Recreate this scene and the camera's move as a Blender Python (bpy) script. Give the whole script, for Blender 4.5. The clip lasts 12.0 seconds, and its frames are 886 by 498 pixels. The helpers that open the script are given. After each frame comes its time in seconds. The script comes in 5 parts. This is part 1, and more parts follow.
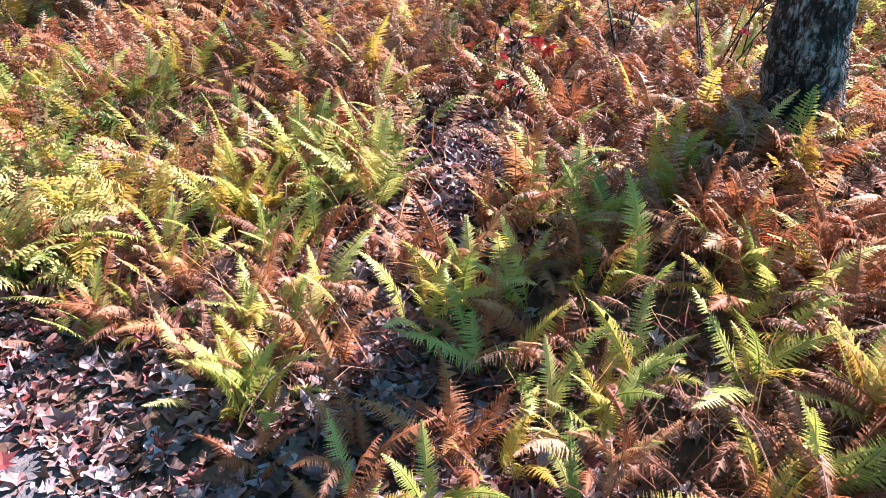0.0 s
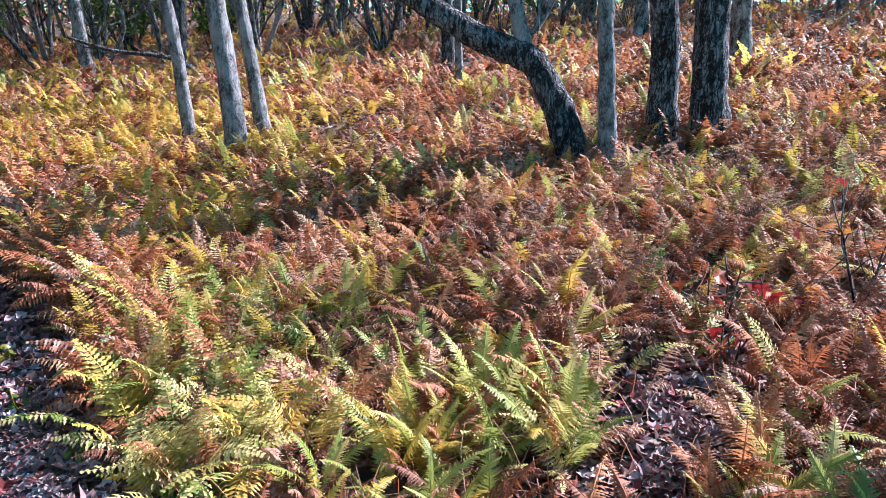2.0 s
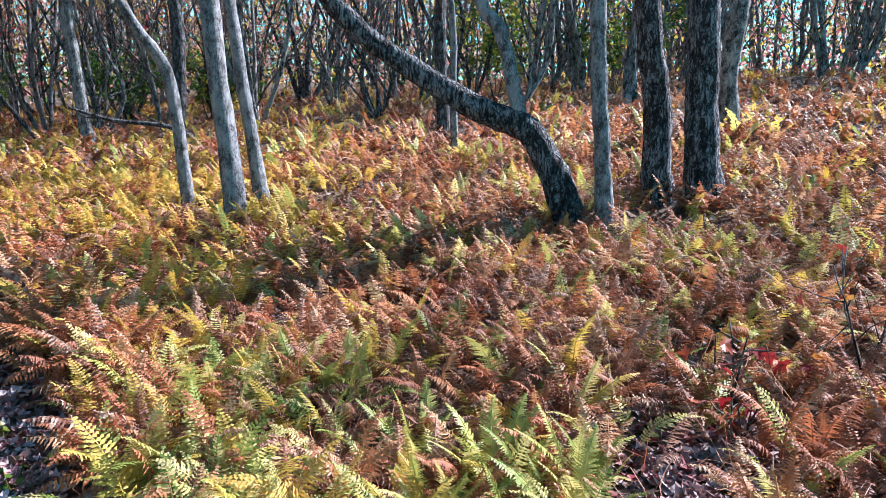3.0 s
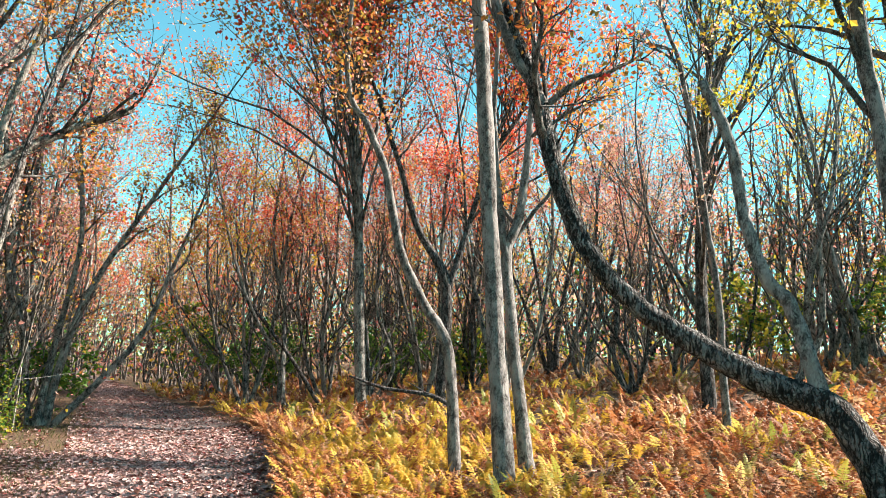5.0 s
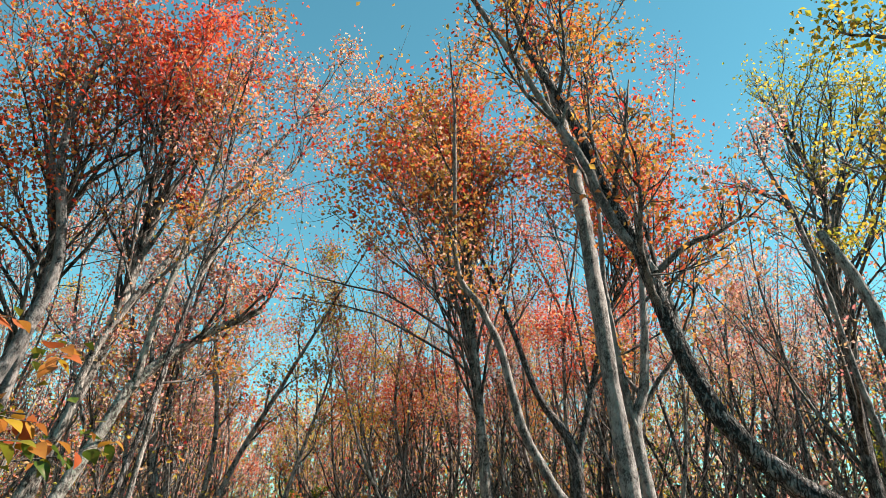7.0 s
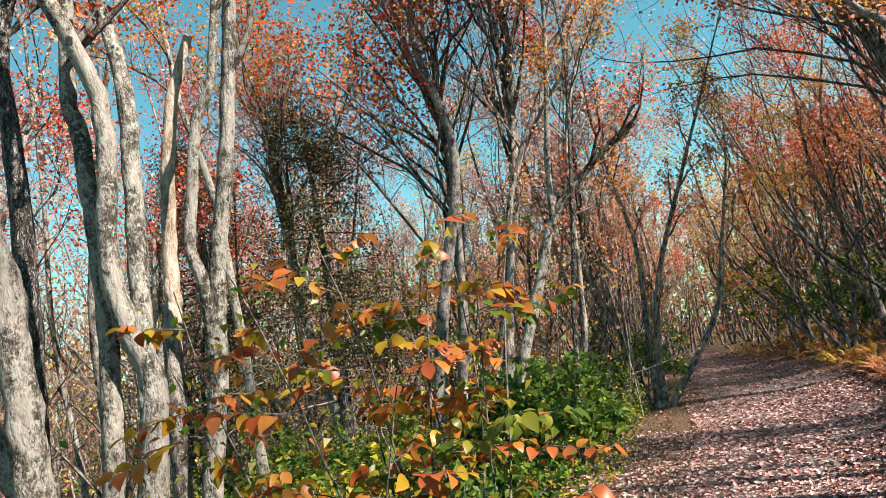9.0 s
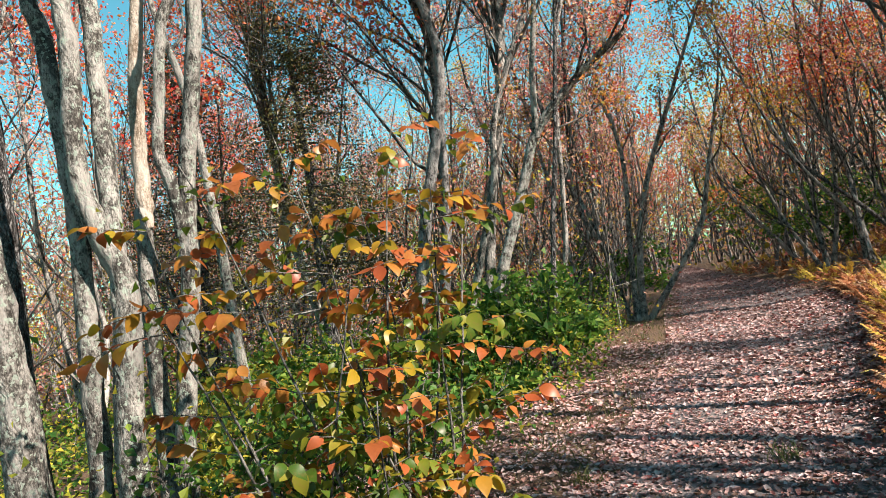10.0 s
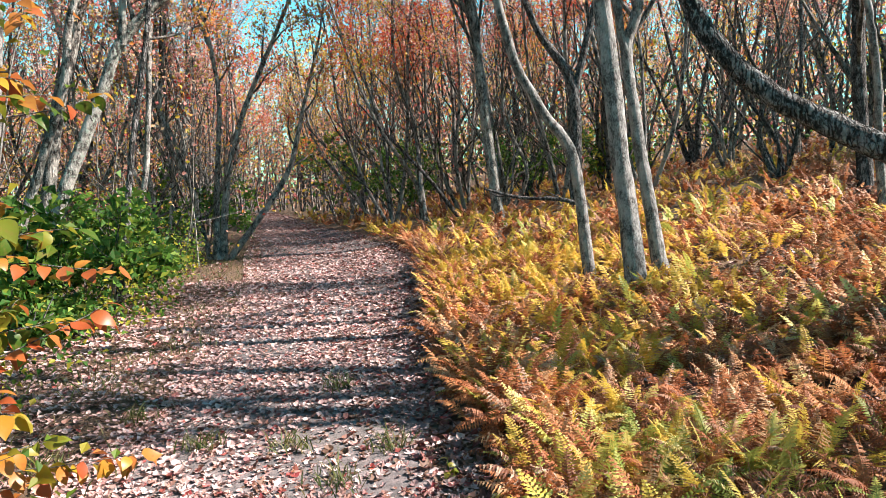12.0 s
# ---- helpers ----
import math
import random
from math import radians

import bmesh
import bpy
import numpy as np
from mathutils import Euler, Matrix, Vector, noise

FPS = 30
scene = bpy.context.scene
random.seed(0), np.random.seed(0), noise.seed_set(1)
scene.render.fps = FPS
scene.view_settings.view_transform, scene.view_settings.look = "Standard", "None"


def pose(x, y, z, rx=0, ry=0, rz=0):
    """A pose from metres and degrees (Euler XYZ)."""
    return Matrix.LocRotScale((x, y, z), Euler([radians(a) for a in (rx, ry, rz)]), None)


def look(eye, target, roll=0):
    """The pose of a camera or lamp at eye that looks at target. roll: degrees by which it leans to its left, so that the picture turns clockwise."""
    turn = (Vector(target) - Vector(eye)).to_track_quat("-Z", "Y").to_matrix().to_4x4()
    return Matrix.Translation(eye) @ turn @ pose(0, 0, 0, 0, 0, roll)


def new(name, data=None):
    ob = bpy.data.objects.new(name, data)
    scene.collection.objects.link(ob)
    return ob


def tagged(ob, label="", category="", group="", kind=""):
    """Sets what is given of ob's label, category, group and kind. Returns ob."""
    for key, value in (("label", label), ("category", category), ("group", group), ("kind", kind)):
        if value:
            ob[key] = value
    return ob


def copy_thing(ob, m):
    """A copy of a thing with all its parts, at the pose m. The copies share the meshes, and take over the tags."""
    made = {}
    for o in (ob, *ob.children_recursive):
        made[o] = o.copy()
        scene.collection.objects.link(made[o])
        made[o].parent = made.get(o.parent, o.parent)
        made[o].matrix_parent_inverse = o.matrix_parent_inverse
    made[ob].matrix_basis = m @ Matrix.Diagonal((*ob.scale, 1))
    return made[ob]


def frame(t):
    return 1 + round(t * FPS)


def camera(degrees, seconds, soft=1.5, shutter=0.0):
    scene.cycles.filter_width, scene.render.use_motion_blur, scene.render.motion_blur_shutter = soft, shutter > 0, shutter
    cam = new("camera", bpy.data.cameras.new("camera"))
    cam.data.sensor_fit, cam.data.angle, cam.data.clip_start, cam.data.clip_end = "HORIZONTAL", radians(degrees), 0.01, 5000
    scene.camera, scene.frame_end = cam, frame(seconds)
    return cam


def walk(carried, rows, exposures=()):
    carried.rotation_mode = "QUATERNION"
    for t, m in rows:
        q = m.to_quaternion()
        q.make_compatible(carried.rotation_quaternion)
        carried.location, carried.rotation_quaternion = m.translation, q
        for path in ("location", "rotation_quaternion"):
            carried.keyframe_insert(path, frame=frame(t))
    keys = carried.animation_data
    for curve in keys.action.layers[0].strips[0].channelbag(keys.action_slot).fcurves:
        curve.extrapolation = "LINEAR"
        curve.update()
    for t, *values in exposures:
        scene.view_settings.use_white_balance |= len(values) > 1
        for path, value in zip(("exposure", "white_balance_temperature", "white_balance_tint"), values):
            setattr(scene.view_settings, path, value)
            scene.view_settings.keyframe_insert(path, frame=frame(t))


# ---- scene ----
cam = camera(64.9, 12.0, soft=0.55)
PATH = [
    (0.0, (0.023, -0.225, 1.513), (3.762, 1.802, -1.115), 3.39),
    (0.5, (-0.012, -0.140, 1.459), (3.715, 2.507, -0.566), 1.75),
    (1.0, (-0.011, -0.029, 1.432), (3.597, 3.049, -0.153), 3.40),
    (1.5, (0.102, 0.077, 1.452), (3.634, 3.240, -0.134), 3.15),
    (2.0, (0.267, 0.046, 1.530), (3.689, 3.423, 0.153), 2.56),
    (2.5, (0.255, 0.080, 1.559), (3.728, 3.489, 0.409), 2.85),
    (2.7, (0.259, 0.084, 1.567), (3.789, 3.446, 0.458), 2.44),
    (4.3, (0.012, 0.130, 1.483), (2.645, 4.351, 1.986), 3.52),
    (4.5, (-0.006, 0.151, 1.477), (2.440, 4.463, 2.129), 3.59),
    (5.0, (-0.054, 0.239, 1.519), (2.062, 4.677, 2.428), 3.60),
    (5.5, (-0.133, 0.182, 1.585), (1.549, 4.713, 2.866), 3.43),
    (6.0, (-0.132, 0.210, 1.588), (1.539, 4.653, 3.159), 2.37),
    (6.5, (-0.057, 0.223, 1.672), (1.506, 4.539, 3.654), 1.77),
    (6.7, (-0.056, 0.211, 1.672), (1.360, 4.567, 3.677), 2.02),
    (8.3, (-0.247, -0.043, 1.920), (-0.417, 4.745, 3.350), -7.84),
    (8.5, (-0.231, -0.059, 1.897), (-0.820, 4.749, 3.137), -8.99),
    (9.0, (-0.163, -0.093, 1.803), (-1.621, 4.616, 2.636), -10.20),
    (9.5, (-0.073, -0.187, 1.760), (-1.865, 4.445, 2.338), -9.96),
    (10.0, (0.040, -0.092, 1.717), (-1.499, 4.660, 1.947), -9.26),
    (10.5, (0.097, -0.050, 1.683), (-0.750, 4.877, 1.616), -8.37),
    (11.0, (0.097, 0.027, 1.631), (-0.117, 5.010, 1.284), -6.10),
    (11.2, (0.089, 0.017, 1.649), (0.021, 4.996, 1.199), -5.52),
    (11.5, (0.131, -0.034, 1.618), (0.359, 4.932, 1.082), -4.51),
    (12.0, (0.053, 0.063, 1.622), (1.301, 4.881, 1.150), -2.33),
]
walk(cam, [(t, look(eye, target, roll)) for t, eye, target, roll in PATH], [(0.0, 2.28, 5800, 25), (1.0, 2.08, 5600, 25), (2.7, 1.93, 5200, 21), (4.5, 2.12, 7000, 15), (5.5, 1.83, 7300, 15), (6.5, 1.58, 7200, 16), (8.5, 1.67, 7400, 18), (9.5, 1.48, 7300, 18), (10.5, 1.7, 6900, 11), (11.0, 1.68, 6900, 10), (12.0, 1.95, 6750, 15)])

# ---- light ----
SUN_AZ, SUN_EL = 104.0, 41.0   # bearing clockwise from +y, height
world = bpy.data.worlds.new("world")
scene.world = world
world.use_nodes = True
wn = world.node_tree.nodes
sky = wn.new("ShaderNodeTexSky")
sky.sky_type, sky.sun_disc = "NISHITA", False
sky.sun_elevation, sky.sun_rotation = radians(SUN_EL), radians(SUN_AZ)
sky.air_density, sky.dust_density, sky.ozone_density = 1.0, 0.1, 0.6
wn["Background"].inputs["Strength"].default_value = 0.051
tint = wn.new("ShaderNodeMix")
tint.data_type, tint.blend_type = "RGBA", "MULTIPLY"
tint.inputs["Factor"].default_value, tint.inputs["B"].default_value = 1.0, (0.58, 1.54, 1.34, 1.0)
world.node_tree.links.new(sky.outputs["Color"], tint.inputs["A"])
world.node_tree.links.new(tint.outputs["Result"], wn["Background"].inputs["Color"])
sun = new("sun", bpy.data.lights.new("sun", "SUN"))
sun.data.energy, sun.data.angle, sun.data.color = 5.0, radians(0.9), (1.0, 0.92, 0.82)
_a, _e = radians(SUN_AZ), radians(SUN_EL)
sun.matrix_world = look((math.sin(_a) * math.cos(_e) * 60, math.cos(_a) * math.cos(_e) * 60, math.sin(_e) * 60), (0, 0, 0))


# ---- materials ----
def material(name):
    m = bpy.data.materials.new(name)
    m.use_nodes = True
    n, l = m.node_tree.nodes, m.node_tree.links
    return m, n, l, n["Principled BSDF"]


def ramp(n, l, source, stops):
    r = n.new("ShaderNodeValToRGB")
    while len(r.color_ramp.elements) < len(stops):
        r.color_ramp.elements.new(0.5)
    for e, (p, c) in zip(r.color_ramp.elements, stops):
        e.position, e.color = p, (*c, 1)
    l.new(source, r.inputs["Fac"])
    return r.outputs["Color"]


def noise_tex(n, l, scale, detail=4, rough=0.6, vec=None, stretch=None):
    t = n.new("ShaderNodeTexNoise")
    t.inputs["Scale"].default_value, t.inputs["Detail"].default_value, t.inputs["Roughness"].default_value = scale, detail, rough
    if vec is None:
        vec = n.new("ShaderNodeTexCoord").outputs["Object"]
    if stretch:
        mp = n.new("ShaderNodeMapping")
        mp.inputs["Scale"].default_value = stretch
        l.new(vec, mp.inputs["Vector"])
        vec = mp.outputs["Vector"]
    l.new(vec, t.inputs["Vector"])
    return t.outputs["Fac"]


def mixc(n, l, fac, a, b, mode="MIX"):
    m = n.new("ShaderNodeMix")
    m.data_type, m.blend_type = "RGBA", mode
    for s, v in ((m.inputs["Factor"], fac), (m.inputs["A"], a), (m.inputs["B"], b)):
        if isinstance(v, (int, float)):
            s.default_value = v
        elif isinstance(v, tuple):
            s.default_value = (*v, 1)
        else:
            l.new(v, s)
    return m.outputs["Result"]


def math_node(n, l, op, a, b):
    m = n.new("ShaderNodeMath")
    m.operation = op
    for s, v in zip(m.inputs, (a, b)):
        if isinstance(v, (int, float)):
            s.default_value = v
        else:
            l.new(v, s)
    return m.outputs[0]


def bump(n, l, bsdf, height, strength, dist=0.02):
    b = n.new("ShaderNodeBump")
    b.inputs["Strength"].default_value, b.inputs["Distance"].default_value = strength, dist
    l.new(height, b.inputs["Height"])
    l.new(b.outputs["Normal"], bsdf.inputs["Normal"])


def leaf_material(name, stops, trans=0.48, rough=0.55, spot=(0.25, 0.12, 0.05), spots=0.25, gain=0.52, whole=False):
    """Leaf tissue: a colour of its own for each leaf, blotched, and letting light through."""
    m, n, l, b = material(name)
    stops = [(p, tuple(v ** 1.12 * gain for v in c)) for p, c in stops]
    g = n.new("ShaderNodeNewGeometry").outputs["Random Per Island"]
    o = n.new("ShaderNodeObjectInfo").outputs["Random"]
    if whole:       # one tone for a whole frond, little of it for each leaflet
        g = math_node(n, l, "MULTIPLY", g, 0.16)
        tone = n.new("ShaderNodeAttribute")
        tone.attribute_name = "tone"
        o = math_node(n, l, "ADD", o, tone.outputs["Fac"])
    f = math_node(n, l, "FRACT", math_node(n, l, "ADD", g, math_node(n, l, "MULTIPLY", o, 0.83)), 0)
    col = ramp(n, l, f, stops)
    tex = noise_tex(n, l, 28, 3)
    fac = ramp(n, l, tex, [(0.5, (0, 0, 0)), (0.75, (spots * 2,) * 3)])
    col = mixc(n, l, fac, col, spot)
    l.new(col, b.inputs["Base Color"])
    b.inputs["Roughness"].default_value = rough
    b.inputs["Specular IOR Level"].default_value = 0.35
    t = n.new("ShaderNodeBsdfTranslucent")
    l.new(col, t.inputs["Color"])
    mx = n.new("ShaderNodeMixShader")
    mx.inputs[0].default_value = trans
    l.new(b.outputs[0], mx.inputs[1])
    l.new(t.outputs[0], mx.inputs[2])
    l.new(mx.outputs[0], n["Material Output"].inputs["Surface"])
    return m


def bark_material(name, dark, mid, light, patch=0.5, furrow=0.4, scale=30.0, lichen=0.3, lichen_col=(0.36, 0.42, 0.40)):
    """Bark: cracks between long plates, mottled tones, weathered patches and crusts of lichen."""
    m, n, l, b = material(name)
    dark, mid, light, lichen_col = (tuple(v * 0.55 for v in c) for c in (dark, mid, light, lichen_col))
    where = n.new("ShaderNodeTexCoord").outputs["Object"]
    warp = n.new("ShaderNodeTexNoise")
    warp.inputs["Scale"].default_value, warp.inputs["Detail"].default_value = 9.0, 3.0
    l.new(where, warp.inputs["Vector"])
    add = n.new("ShaderNodeVectorMath")
    add.operation = "MULTIPLY_ADD"
    add.inputs[1].default_value = (0.11, 0.11, 0.2)
    l.new(warp.outputs["Color"], add.inputs[0])
    l.new(where, add.inputs[2])
    squash = n.new("ShaderNodeMapping")
    squash.inputs["Scale"].default_value = (1, 1, 0.1)
    l.new(add.outputs[0], squash.inputs["Vector"])
    plates = n.new("ShaderNodeTexVoronoi")
    plates.feature = "DISTANCE_TO_EDGE"
    plates.inputs["Scale"].default_value = scale
    l.new(squash.outputs["Vector"], plates.inputs["Vector"])
    fine = noise_tex(n, l, 95, 4, 0.7, where, (1, 1, 0.45))
    edge = math_node(n, l, "ADD", plates.outputs["Distance"], math_node(n, l, "MULTIPLY", math_node(n, l, "SUBTRACT", noise_tex(n, l, 17, 4, 0.7, where, (1, 1, 0.5)), 0.52), 0.9))
    mottle = noise_tex(n, l, 11, 6, 0.72, where, (1, 1, 0.6))
    tone = math_node(n, l, "ADD", math_node(n, l, "MULTIPLY", mottle, 0.6), math_node(n, l, "MULTIPLY", fine, 0.4))
    col = ramp(n, l, tone, [(0.42, dark), (0.49, mid), (0.56, light)])
    wide = noise_tex(n, l, 3.4, 5, 0.7, where, (1, 1, 0.5))
    col = mixc(n, l, ramp(n, l, wide, [(0.52, (0, 0, 0)), (0.58, (patch,) * 3)]), col, light)
    col = mixc(n, l, ramp(n, l, wide, [(0.38, (patch,) * 3), (0.44, (0, 0, 0))]), col, dark)
    crust = noise_tex(n, l, 24, 5, 0.7, where)
    col = mixc(n, l, ramp(n, l, crust, [(0.55, (0, 0, 0)), (0.585, (min(1, lichen * 2),) * 3)]), col, lichen_col)
    col = mixc(n, l, ramp(n, l, edge, [(0.02, (furrow,) * 3), (0.16, (0, 0, 0))]), col, tuple(v * 0.4 for v in dark))
    o = n.new("ShaderNodeObjectInfo").outputs["Random"]
    col = mixc(n, l, math_node(n, l, "MULTIPLY", o, 0.4), col, mixc(n, l, 1.0, col, (0.5, 0.48, 0.47), "MULTIPLY"))
    l.new(col, b.inputs["Base Color"])
    b.inputs["Roughness"].default_value = 0.88
    b.inputs["Specular IOR Level"].default_value = 0.25
    rise = math_node(n, l, "ADD", math_node(n, l, "MULTIPLY", math_node(n, l, "MINIMUM", edge, 0.25), 4.0 * furrow), math_node(n, l, "MULTIPLY", tone, 0.6))
    bump(n, l, b, rise, 1.0, 0.022)
    return m


BARK_GREY = bark_material("grey_bark", (0.06, 0.055, 0.055), (0.24, 0.235, 0.235), (0.52, 0.51, 0.51), 0.6, 0.15, 22, 0.3, (0.46, 0.50, 0.48))
BARK_DARK = bark_material("dark_furrowed_bark", (0.02, 0.018, 0.018), (0.15, 0.142, 0.142), (0.46, 0.45, 0.46), 0.4, 0.8, 34, 0.3, (0.33, 0.38, 0.38))
BARK_PALE = bark_material("pale_lichen_bark", (0.045, 0.04, 0.036), (0.20, 0.19, 0.175), (0.56, 0.54, 0.51), 0.8, 0.2, 20, 0.5, (0.46, 0.55, 0.48))
BARK_ROUGH = bark_material("rough_plated_bark", (0.02, 0.018, 0.018), (0.15, 0.143, 0.143), (0.5, 0.49, 0.5), 0.45, 0.9, 30, 0.35, (0.44, 0.50, 0.50))
BARK_WOODS = bark_material("woodland_bark", (0.014, 0.012, 0.011), (0.22, 0.205, 0.195), (0.72, 0.69, 0.65), 0.65, 0.3, 22, 0.3)
TWIG = bark_material("twig_bark", (0.01, 0.009, 0.008), (0.085, 0.079, 0.074), (0.36, 0.34, 0.32), 0.45, 0.1, 26, 0.1)
BARE_WOOD = bark_material("barkless_wood", (0.30, 0.23, 0.17), (0.62, 0.53, 0.44), (0.80, 0.72, 0.63), 0.4, 0.25, 12, 0.0)

RED = [(0.0, (0.46, 0.035, 0.045)), (0.3, (0.80, 0.10, 0.06)), (0.6, (0.90, 0.21, 0.10)), (0.85, (0.80, 0.33, 0.11)), (1.0, (0.50, 0.10, 0.10))]
ORANGE = [(0.0, (0.60, 0.18, 0.06)), (0.3, (0.72, 0.32, 0.09)), (0.55, (0.66, 0.42, 0.10)), (0.8, (0.36, 0.30, 0.07)), (1.0, (0.62, 0.24, 0.10))]
GOLD = [(0.0, (0.68, 0.44, 0.06)), (0.4, (0.76, 0.56, 0.09)), (0.7, (0.56, 0.48, 0.09)), (1.0, (0.66, 0.34, 0.07))]
LIME = [(0.0, (0.26, 0.34, 0.06)), (0.4, (0.48, 0.48, 0.07)), (0.7, (0.68, 0.58, 0.08)), (1.0, (0.30, 0.30, 0.06))]
PINK = [(0.0, (0.62, 0.16, 0.17)), (0.35, (0.80, 0.40, 0.36)), (0.65, (0.82, 0.62, 0.48)), (0.85, (0.74, 0.56, 0.30)), (1.0, (0.56, 0.20, 0.20))]
GREEN = [(0.0, (0.035, 0.12, 0.025)), (0.4, (0.07, 0.21, 0.04)), (0.75, (0.14, 0.31, 0.055)), (1.0, (0.30, 0.40, 0.07))]
NEEDLE = [(0.0, (0.04, 0.06, 0.02)), (0.5, (0.09, 0.11, 0.035)), (1.0, (0.22, 0.20, 0.06))]
LEAF = {k: leaf_material(k.lower() + "_leaves", v, 0.52, gain=0.85) for k, v in (("RED", RED), ("ORANGE", ORANGE), ("GOLD", GOLD), ("LIME", LIME), ("PINK", PINK), ("GREEN", GREEN))}
LEAF["NEEDLE"] = leaf_material("evergreen_needles", NEEDLE, 0.1)
LEAF_GREEN = leaf_material("sapling_leaf_green", [(0, (0.10, 0.22, 0.03)), (0.45, (0.22, 0.36, 0.05)), (0.8, (0.46, 0.46, 0.06)), (1, (0.56, 0.46, 0.07))], 0.42, 0.4, gain=0.44)
LEAF_AMBER = leaf_material("sapling_leaf_amber", [(0, (0.56, 0.13, 0.05)), (0.4, (0.74, 0.25, 0.085)), (0.75, (0.74, 0.36, 0.08)), (1, (0.60, 0.20, 0.09))], 0.42, 0.4, (0.30, 0.08, 0.03), 0.4, gain=0.52)
LEAF_YELLOW = leaf_material("sapling_leaf_yellow", [(0, (0.60, 0.46, 0.05)), (0.5, (0.74, 0.50, 0.06)), (1, (0.70, 0.36, 0.06))], 0.42, 0.4, (0.40, 0.20, 0.04), 0.35, gain=0.48)
LEAF_MAPLE = leaf_material("seedling_leaf_red", [(0, (0.40, 0.03, 0.04)), (0.5, (0.55, 0.06, 0.05)), (0.8, (0.60, 0.20, 0.06)), (1, (0.36, 0.05, 0.08))], 0.4, 0.4)
FERN = [
    leaf_material("fern_green", [(0, (0.30, 0.40, 0.08)), (0.4, (0.62, 0.62, 0.15)), (0.75, (0.86, 0.78, 0.26)), (1, (0.92, 0.76, 0.34))], 0.42, 0.5, (0.4, 0.3, 0.1), gain=0.64, whole=True),
    leaf_material("fern_gold", [(0, (0.74, 0.50, 0.07)), (0.5, (0.90, 0.72, 0.15)), (1, (0.76, 0.44, 0.09))], 0.42, 0.55, (0.4, 0.22, 0.08), gain=0.64, whole=True),
    leaf_material("fern_rust", [(0, (0.42, 0.14, 0.055)), (0.5, (0.63, 0.245, 0.105)), (0.8, (0.76, 0.38, 0.17)), (1, (0.86, 0.62, 0.40))], 0.38, 0.6, (0.26, 0.09, 0.045), gain=0.64, whole=True),
    leaf_material("fern_umber", [(0, (0.26, 0.10, 0.055)), (0.5, (0.45, 0.195, 0.11)), (0.85, (0.62, 0.35, 0.23)), (1, (0.70, 0.50, 0.38))], 0.34, 0.6, (0.14, 0.05, 0.03), gain=0.64, whole=True),
]
LITTER = leaf_material("fallen_leaf", [(0, (0.40, 0.21, 0.17)), (0.2, (0.64, 0.42, 0.40)), (0.45, (0.88, 0.70, 0.67)), (0.62, (0.64, 0.36, 0.35)), (0.8, (0.76, 0.66, 0.68)), (0.96, (0.54, 0.30, 0.29)), (1, (0.52, 0.09, 0.08))], 0.12, 0.6, gain=0.6)
LITTER_DIM = leaf_material("dark_fallen_leaf", [(0, (0.13, 0.06, 0.04)), (0.3, (0.26, 0.15, 0.11)), (0.45, (0.34, 0.10, 0.11)), (0.66, (0.40, 0.33, 0.34)), (0.84, (0.30, 0.17, 0.15)), (0.95, (0.44, 0.06, 0.07)), (1, (0.20, 0.10, 0.06))], 0.12, 0.6)
GRASS = leaf_material("grass_blade", [(0, (0.10, 0.18, 0.05)), (0.6, (0.20, 0.24, 0.08)), (1, (0.34, 0.27, 0.15))], 0.35, 0.6)


def ground_material():
    m, n, l, b = material("forest_floor")
    big = noise_tex(n, l, 0.8, 5)
    fine = noise_tex(n, l, 22, 6, 0.7)
    col = ramp(n, l, fine, [(0.35, (0.022, 0.0138, 0.0088)), (0.5, (0.0715, 0.044, 0.0275)), (0.65, (0.143, 0.0853, 0.0523))])
    col = mixc(n, l, ramp(n, l, big, [(0.4, (0, 0, 0)), (0.65, (0.6,) * 3)]), col, (0.154, 0.088, 0.0413))
    l.new(col, b.inputs["Base Color"])
    b.inputs["Roughness"].default_value = 0.95
    bump(n, l, b, fine, 1.0, 0.05)
    return m


def path_material():
    m, n, l, b = material("trodden_path")
    big = noise_tex(n, l, 1.3, 5)
    mid = noise_tex(n, l, 12, 5, 0.7)
    fine = noise_tex(n, l, 90, 4, 0.7)
    col = ramp(n, l, mid, [(0.38, (0.0434, 0.0384, 0.0422)), (0.5, (0.102, 0.0856, 0.0911)), (0.62, (0.198, 0.152, 0.155))])
    col = mixc(n, l, ramp(n, l, big, [(0.5, (0, 0, 0)), (0.7, (0.35,) * 3)]), col, (0.0744, 0.0806, 0.0496))
    col = mixc(n, l, 0.35, col, ramp(n, l, fine, [(0.35, (0.0372, 0.0341, 0.0341)), (0.65, (0.198, 0.177, 0.177))]))
    l.new(col, b.inputs["Base Color"])
    b.inputs["Roughness"].default_value = 0.95
    bump(n, l, b, fine, 0.7, 0.01)
    return m


